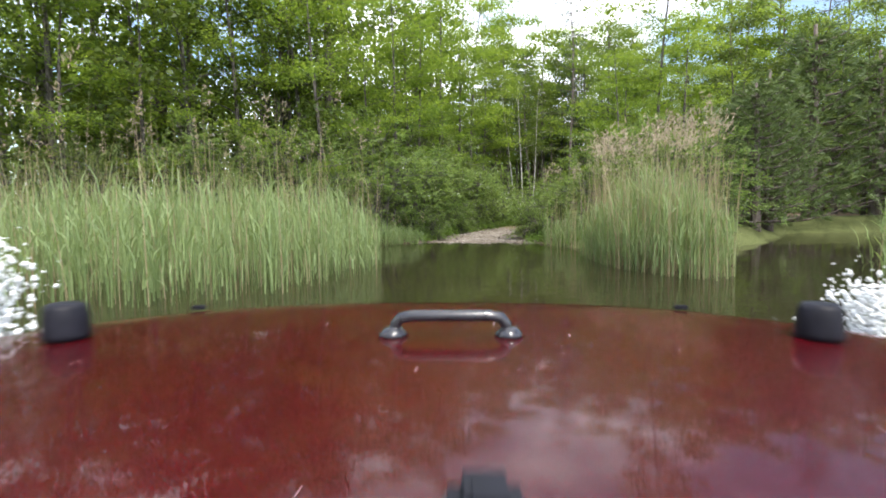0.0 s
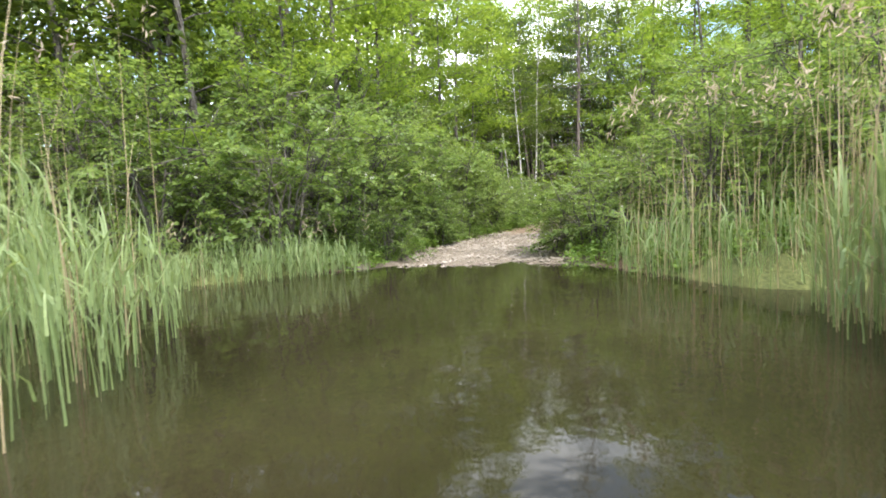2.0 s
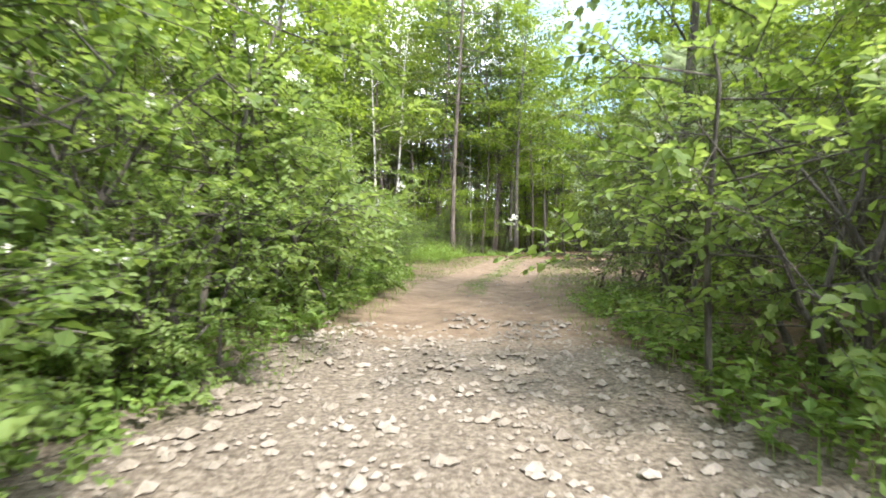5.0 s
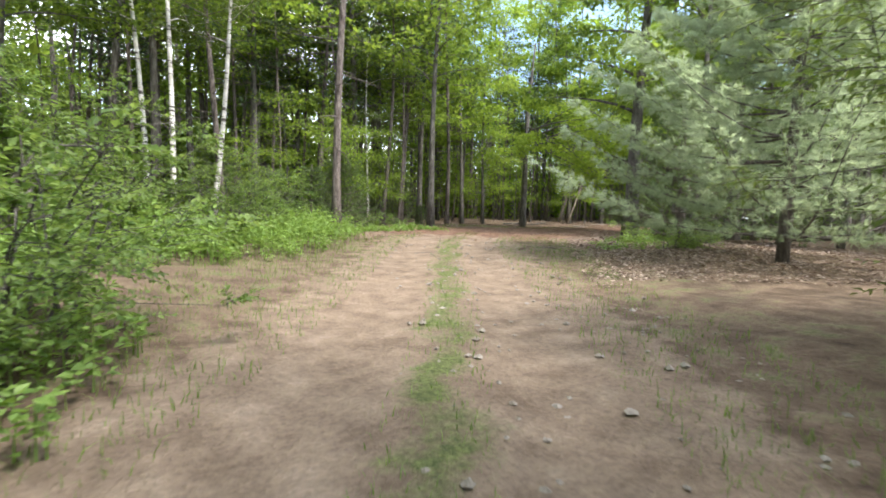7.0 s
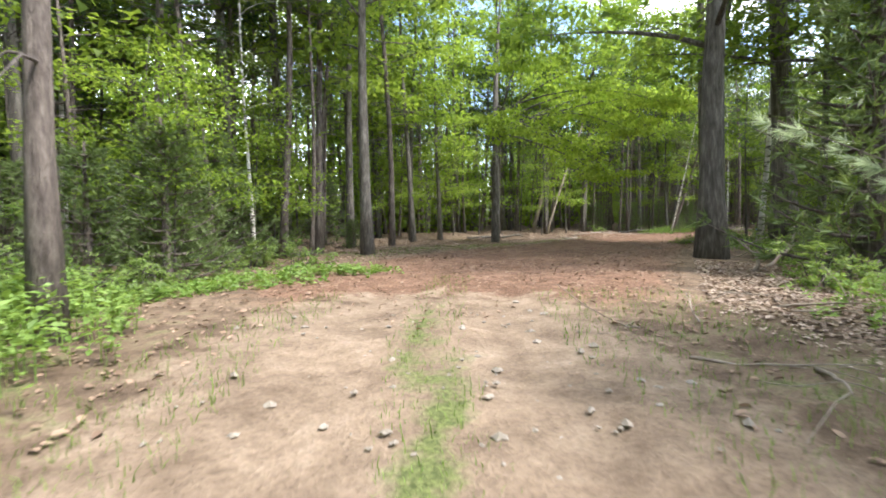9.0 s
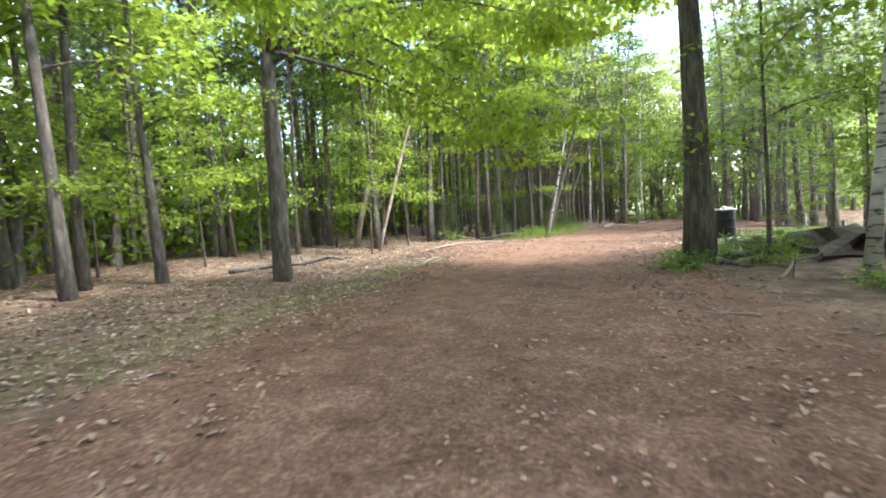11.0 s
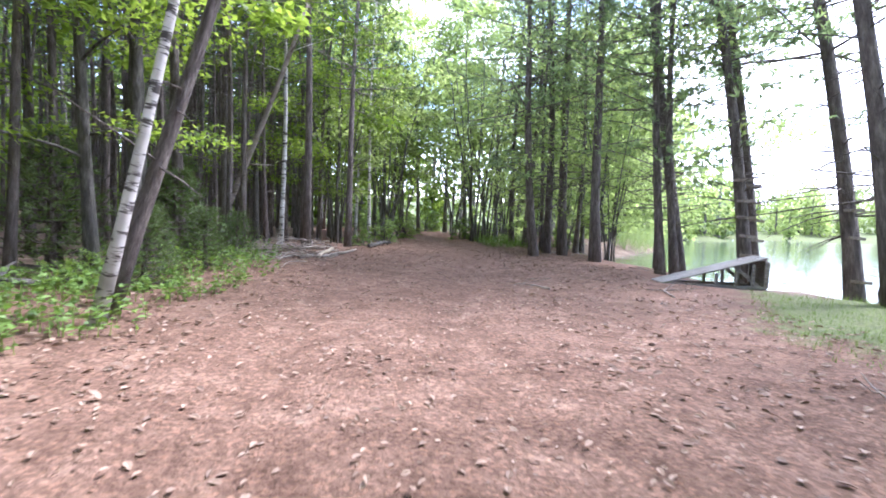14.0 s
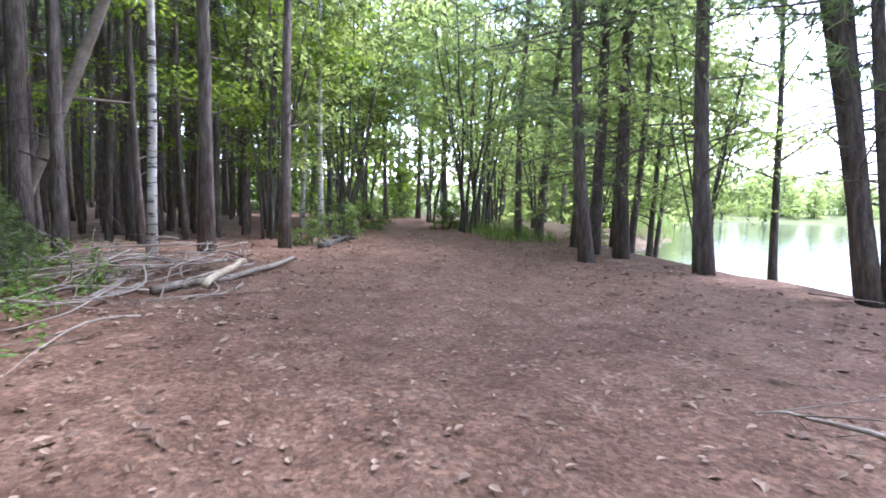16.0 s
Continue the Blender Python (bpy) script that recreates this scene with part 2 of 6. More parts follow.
def ground_material():
    """Soil, needle-strewn dirt, sand, gravel and moss, blended by the ground's own masks."""
    m, n, l, out = material("forest_ground")
    tc = n.new("ShaderNodeTexCoord")
    pos = tc.outputs["Object"]

    def tex(scale, detail=6.0):
        t = node(n, "ShaderNodeTexNoise", Scale=scale, Detail=detail, Roughness=0.65)
        l.new(pos, t.inputs["Vector"])
        return t.outputs["Fac"]

    broad, mid, fine = tex(0.35), tex(3.0), tex(28.0)
    soil = ramp(n, l, mid, [(0.3, (0.075, 0.05, 0.034)), (0.5, (0.15, 0.105, 0.072)), (0.7, (0.26, 0.19, 0.135))])
    needles = n.new("ShaderNodeTexVoronoi")
    needles.inputs["Scale"].default_value = 38.0
    l.new(pos, needles.inputs["Vector"])
    dirt = ramp(n, l, mid, [(0.3, (0.112, 0.063, 0.041)), (0.55, (0.187, 0.112, 0.076)), (0.75, (0.27, 0.174, 0.124))])
    dirt = blend(n, l, 0.6, dirt, ramp(n, l, needles.outputs["Color"], [(0.25, (0.5, 0.45, 0.42)), (0.6, (1.0, 1.0, 1.0)), (0.9, (1.6, 1.5, 1.4))]), "MULTIPLY")
    sand = ramp(n, l, mid, [(0.3, (0.13, 0.092, 0.064)), (0.55, (0.225, 0.165, 0.118)), (0.75, (0.31, 0.24, 0.18))])
    gravel = ramp(n, l, fine, [(0.3, (0.10, 0.08, 0.06)), (0.5, (0.175, 0.145, 0.115)), (0.7, (0.26, 0.225, 0.185))])
    moss = ramp(n, l, fine, [(0.3, (0.06, 0.075, 0.025)), (0.7, (0.15, 0.165, 0.06))])
    color = soil
    masks = n.new("ShaderNodeVertexColor")
    masks.layer_name = "masks"
    parts = n.new("ShaderNodeSeparateColor")
    l.new(masks.outputs["Color"], parts.inputs["Color"])
    more = n.new("ShaderNodeVertexColor")
    more.layer_name = "masks_more"
    parts2 = n.new("ShaderNodeSeparateColor")
    l.new(more.outputs["Color"], parts2.inputs["Color"])

    def ragged(mask):
        a = n.new("ShaderNodeMath")
        a.operation = "ADD"
        l.new(mask, a.inputs[0])
        l.new(mid, a.inputs[1])
        return ramp(n, l, a.outputs[0], [(0.80, (0, 0, 0)), (1.12, (1, 1, 1))])

    for mask, what in ((parts.outputs[0], dirt), (parts.outputs[1], sand), (parts2.outputs[0], moss), (parts.outputs[2], gravel)):
        color = blend(n, l, ragged(mask), color, what)
    color = blend(n, l, 0.6, color, ramp(n, l, fine, [(0.3, (0.5, 0.5, 0.5)), (0.65, (1.15, 1.15, 1.15))]), "MULTIPLY")
    color = blend(n, l, 0.35, color, ramp(n, l, broad, [(0.35, (0.6, 0.6, 0.6)), (0.65, (1.1, 1.1, 1.1))]), "MULTIPLY")
    p = node(n, "ShaderNodeBsdfPrincipled", Roughness=0.95)
    p.inputs["Specular IOR Level"].default_value = 0.2
    l.new(color, p.inputs["Base Color"])
    b = node(n, "ShaderNodeBump", Strength=0.7, Distance=0.03)
    l.new(fine, b.inputs["Height"])
    b2 = node(n, "ShaderNodeBump", Strength=0.5, Distance=0.12)
    l.new(mid, b2.inputs["Height"])
    l.new(b.outputs[0], b2.inputs["Normal"])
    l.new(b2.outputs[0], p.inputs["Normal"])
    l.new(p.outputs[0], out.inputs["Surface"])
    return m


GROUND = ground_material()


# ---- the lie of the land ----
TRACK = np.array([            # the wheel track: x, y, height of its bed
    (0.2, -30.0, -0.55), (0.5, -6.0, -0.45), (0.7, 4.3, -0.35), (1.2, 8.6, -0.35), (1.35, 13.0, -0.35), (1.45, 16.0, -0.30),
    (1.6, 18.5, -0.16), (2.0, 20.6, 0.02), (2.8, 22.8, 0.10), (3.5, 24.5, 0.14), (5.2, 28.0, 0.22), (7.3, 32.5, 0.28),
    (9.55, 35.7, 0.32), (11.6, 38.9, 0.40), (13.9, 42.2, 0.52), (16.4, 44.8, 0.60), (20.7, 46.9, 0.56), (24.2, 48.4, 0.52),
    (28.1, 49.8, 0.50), (31.0, 50.4, 0.48), (35.4, 50.9, 0.46), (39.3, 51.1, 0.46), (43.3, 51.0, 0.50), (48.0, 50.0, 0.52),
    (54.0, 48.9, 0.54), (62.0, 48.6, 0.6), (75.0, 51.0, 0.7)])
POND = [(-16, -45), (30, -45), (31, 10), (25.5, 22.4), (14, 23.0), (9.6, 18.2), (7.5, 16.4), (4.6, 16.8), (3.6, 19.2), (2.6, 20.0), (0.6, 20.4), (-0.4, 20.6), (-2.2, 19.9), (-6, 21.2),
        (-10, 20), (-14, 12)]
LAKE = [(37, 30), (41, 39.6), (44.5, 41.2), (47.5, 42.1), (50.5, 42.6), (54, 42.5), (58, 41), (63, 36.5), (67, 33), (76, 28), (85, 20), (100, 0),
        (106, -30), (95, -60), (60, -70), (42, -50), (36, -10)]


def inside_by(poly, x, y):
    """Signed distance to a polygon's edge: positive inside."""
    px, py = np.array(poly, float).T
    qx, qy = np.roll(px, -1), np.roll(py, -1)
    x, y = np.asarray(x, float)[..., None], np.asarray(y, float)[..., None]
    ex, ey = qx - px, qy - py
    k = np.clip(((x - px) * ex + (y - py) * ey) / (ex * ex + ey * ey), 0, 1)
    d = np.sqrt((x - px - k * ex) ** 2 + (y - py - k * ey) ** 2).min(-1)
    cross = ((py > y) != (qy > y)) & (x < (qx - px) * (y - py) / np.where(np.abs(qy - py) < 1e-9, 1e-9, qy - py) + px)
    return np.where(cross.sum(-1) % 2 == 1, d, -d)


def along_track(x, y):
    """Distance from the track's middle, the height of its bed there, and how far along it that is (in rows)."""
    x, y = np.asarray(x, float), np.asarray(y, float)
    best, bed, row = np.full(x.shape, 1e9), np.zeros(x.shape), np.zeros(x.shape)
    for i in range(len(TRACK) - 1):
        (ax, ay, az), (bx, by, bz) = TRACK[i], TRACK[i + 1]
        ex, ey = bx - ax, by - ay
        k = np.clip(((x - ax) * ex + (y - ay) * ey) / (ex * ex + ey * ey), 0, 1)
        d = np.hypot(x - ax - k * ex, y - ay - k * ey)
        near = d < best
        best, bed, row = np.where(near, d, best), np.where(near, az + k * (bz - az), bed), np.where(near, i + k, row)
    return best, bed, row


def smooth(a, b, v):
    k = np.clip((np.asarray(v, float) - a) / (b - a), 0, 1)
    return k * k * (3 - 2 * k)


def ripple(x, y, scale, seed=0.0):
    """A smooth, uneven field in -1..1 out of a few slanted waves."""
    s = np.zeros(np.shape(x))
    for i in range(5):
        a = 2.4 * i + seed
        f = (0.7 + 0.45 * i) / scale
        s = s + np.sin((np.cos(a) * x + np.sin(a) * y) * f * 6.28 + 1.7 * i + seed) / (1 + 0.6 * i)
    return s / 2.6


def height(x, y):
    x, y = np.asarray(x, float), np.asarray(y, float)
    z = 0.55 + 0.14 * ripple(x, y, 11.0) + 0.05 * ripple(x, y, 3.1, 2.0) - 0.12 * smooth(46, 56, y) * smooth(40, 30, x)
    z = z + 0.85 * smooth(55, 74, y)
    away = np.maximum(np.hypot(x - 25, y - 30) - 90, 0)
    z = z + away * 0.035
    d, bed, _ = along_track(x, y)
    z = bed + (z - bed) * smooth(1.5, 5.0, d) + 0.03 * ripple(x, y, 1.3, 4.0) * smooth(30, 22, d)
    rut = np.exp(-((d - 0.75) / 0.28) ** 2) * 0.05
    z = z - rut
    pond = inside_by(POND, x, y)
    z = np.where(d < 3.2, np.minimum(z, bed + 0.4), z)
    z = z + (np.minimum(z, -0.30 - 0.05 * ripple(x, y, 4.0)) - z) * smooth(-0.9, 1.0, pond + 0.25 * ripple(x, y, 2.2, 1.0))
    lake = inside_by(LAKE, x, y)
    z = z + (-1.2 - z) * smooth(-2.4, 2.6, lake + 0.3 * ripple(x, y, 3.4, 5.0))
    return z


def z_at(x, y):
    return float(height(np.array([x]), np.array([y]))[0])


def mesh_from(name, verts, faces, mat, smooth_shade=False):
    me = bpy.data.meshes.new(name)
    me.from_pydata(verts if isinstance(verts, list) else verts.tolist(), [], faces if isinstance(faces, list) else faces.tolist())
    me.materials.append(mat)
    if smooth_shade:
        me.polygons.foreach_set("use_smooth", [True] * len(me.polygons))
    me.update()
    return me


def build_ground():
    out = np.array([4, 10, 20, 36, 60, 100, 170, 300, 600, 1200, 2400.0])
    xs = np.concatenate([-26 - out[::-1], np.arange(-26, -3, 0.6), np.arange(-3, 8, 0.25), np.arange(8, 74, 0.55), 74 + out])
    ys = np.concatenate([-6 - out[::-1], np.arange(-6, 17, 0.6), np.arange(17, 26, 0.25), np.arange(26, 76, 0.55), 76 + out])
    gx, gy = np.meshgrid(xs, ys)
    gz = height(gx, gy)
    verts = np.stack([gx, gy, gz], -1).reshape(-1, 3)
    w = len(xs)
    i, j = np.meshgrid(np.arange(w - 1), np.arange(len(ys) - 1))
    a = (j * w + i).ravel()
    me = mesh_from("ground", verts, np.stack([a, a + 1, a + w + 1, a + w], -1), GROUND, True)
    d, _, row = along_track(gx, gy)
    forest = smooth(14.0, 15.2, row)
    dirt = smooth(4.2, 1.6, d) * forest
    dirt = np.maximum(dirt, smooth(7.5, 3.5, d) * smooth(19.0, 20.5, row))
    sand = smooth(2.4, 1.0, d) * smooth(9.0, 10.5, row) * (1 - forest)
    gravel = smooth(2.6, 1.5, d) * smooth(5.0, 6.0, row) * smooth(10.2, 9.2, row)
    verge = smooth(1.3, 2.2, d) * smooth(7, 3, d) * smooth(9.2, 10.2, row) * (1 - forest)
    middle = smooth(0.42, 0.12, d) * smooth(10.0, 11.0, row) * (1 - forest)
    far = smooth(38, 62, np.hypot(gx - 30, gy - 40))
    shore = smooth(-6.0, -0.5, inside_by(POND, gx, gy)) * smooth(2.1, 3.2, d)
    lawn = smooth(-1.0, 1.2, inside_by([(33, 48.2), (36.6, 47.9), (42.5, 47.0), (46, 44.6), (44, 42.4), (38, 43.6), (33, 45.2)], gx, gy))
    shore = np.maximum(shore, 0.62 * lawn)
    moss = np.maximum(np.maximum(np.maximum(0.30 * verge, 0.5 * middle), far), shore)
    for name, r, g, b in (("masks", dirt, sand, gravel), ("masks_more", moss, moss * 0, moss * 0)):
        layer = me.color_attributes.new(name, "FLOAT_COLOR", "POINT")
        layer.data.foreach_set("color", np.stack([r, g, b, r * 0 + 1], -1).ravel().astype(np.float32))
    tagged(new("ground", me), "brown forest ground with a rutted dirt track", "ground", kind="structure")


build_ground()


def water_sheet(name, x0, x1, y0, y1, mat, label):
    me = mesh_from(name, [(x0, y0, 0.0), (x1, y0, 0.0), (x1, y1, 0.0), (x0, y1, 0.0)], [[0, 1, 2, 3]], mat)
    tagged(new(name, me), label, "water", kind="structure")


water_sheet("water", -60, 33.5, -90, 60, WATER, "dark still pond water mirroring the reeds")
water_sheet("water", 33.5, 140, -90, 60, LAKE_WATER, "pale green lake water ruffled by the breeze")


# ---- builders for plants ----
def part(name, bm, mat, parent=None, label=""):
    """Links a bmesh, or a ready mesh, as one mesh object under a thing or a part."""
    if isinstance(bm, bpy.types.Mesh):
        me = bm
    else:
        me = bpy.data.meshes.new(name)
        bm.to_mesh(me)
        bm.free()
    if mat is not None:
        me.materials.clear()
        me.materials.append(mat)
    ob = new(name, me)
    ob.parent = parent
    return tagged(ob, label)


class Shape:
    """Collects tubes and blades into one mesh."""

    def __init__(self):
        self.v, self.f, self.n = [], [], 0

    def add(self, verts, faces):
        self.v.append(np.asarray(verts, float))
        self.f.extend([[k + self.n for k in f] for f in faces])
        self.n += len(verts)

    def tube(self, pts, radii, sides=8, cap=True, knots=0.0, rng=None):
        pts = np.asarray(pts, float)
        radii = np.asarray(radii, float)
        ways = np.gradient(pts, axis=0)
        ways /= np.linalg.norm(ways, axis=1)[:, None] + 1e-9
        ref = np.eye(3)[np.abs(ways).max(0).argmin()]
        u = np.cross(ways, ref)
        u /= np.linalg.norm(u, axis=1)[:, None] + 1e-9
        w = np.cross(ways, u)
        a = np.arange(sides) * 2 * np.pi / sides
        r = radii[:, None] * np.ones(sides)
        if knots and rng is not None:
            r = r * (1 + knots * rng.uniform(-1, 1, r.shape))
        ring = pts[:, None] + r[..., None] * (np.cos(a)[None, :, None] * u[:, None] + np.sin(a)[None, :, None] * w[:, None])
        faces = []
        for k in range(len(pts) - 1):
            for s in range(sides):
                t = (s + 1) % sides
                faces.append([k * sides + s, k * sides + t, (k + 1) * sides + t, (k + 1) * sides + s])
        if cap:
            faces.append(list(range(sides))[::-1])
            faces.append([(len(pts) - 1) * sides + s for s in range(sides)])
        self.add(ring.reshape(-1, 3), faces)

    def mesh(self, name, mat, smooth_shade=True):
        return mesh_from(name, np.concatenate(self.v), self.f, mat, smooth_shade)


def unit(v):
    return v / (np.linalg.norm(v, axis=-1, keepdims=True) + 1e-9)


def leaf_mesh(name, at, way, up, size, mat, wide=0.6, fold=0.14):
    """Leaves, each two facets folded along its rib. at: where the stalk is; way: where the tip points; up: the face's side."""
    n = len(at)
    way, size = unit(way), np.asarray(size, float).reshape(-1, 1) * np.ones((n, 1))
    side = unit(np.cross(way, up))
    face = np.cross(side, way)
    tip = at + way * size - face * size * 0.12
    mid = at + way * size * 0.45
    left = mid + side * size * wide * 0.5 + face * size * fold * 0.5
    right = mid - side * size * wide * 0.5 + face * size * fold * 0.5
    verts = np.stack([at, left, tip, right], 1).reshape(-1, 3)
    k = np.arange(n)[:, None] * 4
    faces = np.concatenate([k + np.array([[0, 2, 1]]), k + np.array([[0, 3, 2]])], 1).reshape(-1, 3)
    return mesh_from(name, verts, faces, mat)


def small_leaf_mesh(name, at, way, up, size, mat, wide=0.75):
    """Small pointed leaves, one facet each, for crowns well away from the way."""
    n = len(at)
    way, size = unit(way), np.asarray(size, float).reshape(-1, 1) * np.ones((n, 1))
    side = unit(np.cross(way, up)) * wide * 0.5 * size
    verts = np.stack([at - side, at + side, at + way * size], 1).reshape(-1, 3)
    return mesh_from(name, verts, np.arange(3 * n).reshape(-1, 3), mat)


def round_leaf_mesh(name, at, way, up, size, mat, wide=0.7):
    """Leaves with a rounded, toothed outline, cupped along the rib, for plants close to the way."""
    n = len(at)
    way, size = unit(way), np.asarray(size, float).reshape(-1, 1) * np.ones((n, 1))
    side = unit(np.cross(way, up))
    face = np.cross(side, way)
    rows = []
    for along, out, lift in ((0, 0, 0), (0.22, 0.42, 0.05), (0.62, 0.46, 0.03), (1.0, 0, -0.16), (0.62, -0.46, 0.03), (0.22, -0.42, 0.05)):
        rows.append(at + (way * along + side * out * wide + face * lift) * size)
    verts = np.stack(rows, 1).reshape(-1, 3)
    k = np.arange(n)[:, None] * 6
    faces = np.concatenate([k + np.array([f]) for f in ((0, 5, 4), (0, 4, 3), (0, 3, 2), (0, 2, 1))], 1).reshape(-1, 3)
    return mesh_from(name, verts, faces, mat)


def needle_mesh(name, at, way, rng, mat, count=7, length=0.16, width=0.012, spread=0.75):
    """Tufts of needles: narrow blades that fan out from each place."""
    n = len(at)
    d = unit(np.repeat(unit(way), count, 0) + spread * rng.normal(size=(n * count, 3)))
    p = np.repeat(at, count, 0)
    s = unit(np.cross(d, rng.normal(size=d.shape))) * width
    ln = length * rng.uniform(0.7, 1.2, (n * count, 1))
    verts = np.stack([p - s, p + s, p + d * ln], 1).reshape(-1, 3)
    return mesh_from(name, verts, np.arange(n * count * 3).reshape(-1, 3), mat)


def spray(rng, centers, count, rx, rz, size, droop=0.25):
    """Leaves strewn in flat clouds round the centres: place, way and face of each."""
    n = len(centers) * count
    c = np.repeat(np.asarray(centers, float), count, 0)
    off = rng.normal(size=(n, 3)) * np.array([rx, rx, rz]) * 0.6
    at = c + off
    way = unit(np.stack([off[:, 0], off[:, 1], off[:, 2] * 0.3], -1) + rng.normal(size=(n, 3)) * 0.25 - np.array([0, 0, droop * rx]))
    up = unit(np.array([0, 0, 1.0]) + rng.normal(size=(n, 3)) * 0.42)
    return at, way, up, size * rng.uniform(0.65, 1.25, n)


def trunk_line(rng, h, lean=0.03, bend=0.06, steps=12):
    k = np.linspace(0, 1, steps)
    a = rng.uniform(0, 6.28)
    b = rng.uniform(0, 6.28)
    x = h * (lean * np.cos(a) * k + bend * 0.35 * np.sin(k * 3.6 + b) * k)
    y = h * (lean * np.sin(a) * k + bend * 0.35 * np.cos(k * 3.1 + b) * k)
    return np.stack([x, y, h * k - 0.25 * (k < 0.01)], -1)


def on_line(line, k):
    i = np.clip(k, 0, 1) * (len(line) - 1)
    j = int(min(i, len(line) - 2))
    return line[j] + (line[j + 1] - line[j]) * (i - j)


def broad_tree(name, seed, h, r, leaf_mat, bark, label, low=0.25, reach=2.6, limbs=15, per=55, leaf=0.12, forked=False, flat=0.16, lean=0.03, split=False):
    """A broadleaved tree: a tapered trunk with root flare, limbs that fork, and layered sprays of leaves."""
    rng = np.random.default_rng(seed)
    line = trunk_line(rng, h, lean)
    k = np.linspace(0, 1, len(line))
    radii = r * (1 - 0.86 * k) + r * 0.45 * np.exp(-k * 26)
    stem, wood = Shape(), Shape()
    stem.tube(line, radii, 24 if split else 10, knots=0.06, rng=rng)
    centers, arms = [], []
    for i in range(limbs):
        if split:
            wood = Shape()
            arms.append(wood)
        f = low + (0.97 - low) * (i + rng.uniform(0, 0.8)) / limbs
        a = 2.4 * i + rng.uniform(-0.5, 0.5)
        start = on_line(line, f)
        ln = reach * (1.0 - 0.55 * f) * rng.uniform(0.65, 1.2)
        rise = 0.15 + 0.55 * f + rng.uniform(-0.1, 0.15)
        s = np.linspace(0, 1, 6)
        w = np.array([math.cos(a), math.sin(a), 0])
        side = np.array([-math.sin(a), math.cos(a), 0]) * rng.uniform(-0.3, 0.3)
        pts = start + np.outer(s, w) * ln + np.outer(s ** 2, side) * ln + np.outer(s ** 0.8 * rise * ln * (1 - 0.35 * s), (0, 0, 1))
        wood.tube(pts, np.linspace(max(0.012, r * 0.30 * (1 - 0.6 * f)), 0.006, 6), 5)
        for q in (0.45, 0.7, 0.9, 1.0):
            j = on_line(pts, q)
            for _ in range(1 if q < 0.6 else 2):
                o = rng.normal(size=3) * np.array([0.5, 0.5, 0.14]) * (0.5 + 0.25 * ln)
                centers.append(j + o)
                wood.tube(np.array([j, j + o]), [0.008, 0.003], 3, cap=False)
    if forked:
        wood = Shape()
        arms.append(wood)
        start = on_line(line, 0.36)
        pts = start + np.outer(np.linspace(0, 1, 7), (h * 0.16, h * 0.05, h * 0.42)) + np.outer(np.linspace(0, 1, 7) ** 2, (-h * 0.05, 0, h * 0.1))
        wood.tube(pts, np.linspace(r * 0.5, 0.03, 7), 8)
    thing = new(name)
    part("trunk", stem.mesh("trunk", bark), None, thing)
    if split:
        for arm in arms:
            part("limb", arm.mesh("limb", bark), None, thing)
    else:
        tagged(part("branch", wood.mesh("branch", bark), None, thing), kind="stuff")
    at, way, up, size = spray(rng, centers, per if split else 2 * per, 0.62, flat, leaf if split else 0.73 * leaf)
    made = leaf_mesh("crown", at, way, up, size, leaf_mat) if split else small_leaf_mesh("crown", at, way, up, size, leaf_mat)
    part("crown", made, None, thing)
    return tagged(thing, label, "tree")


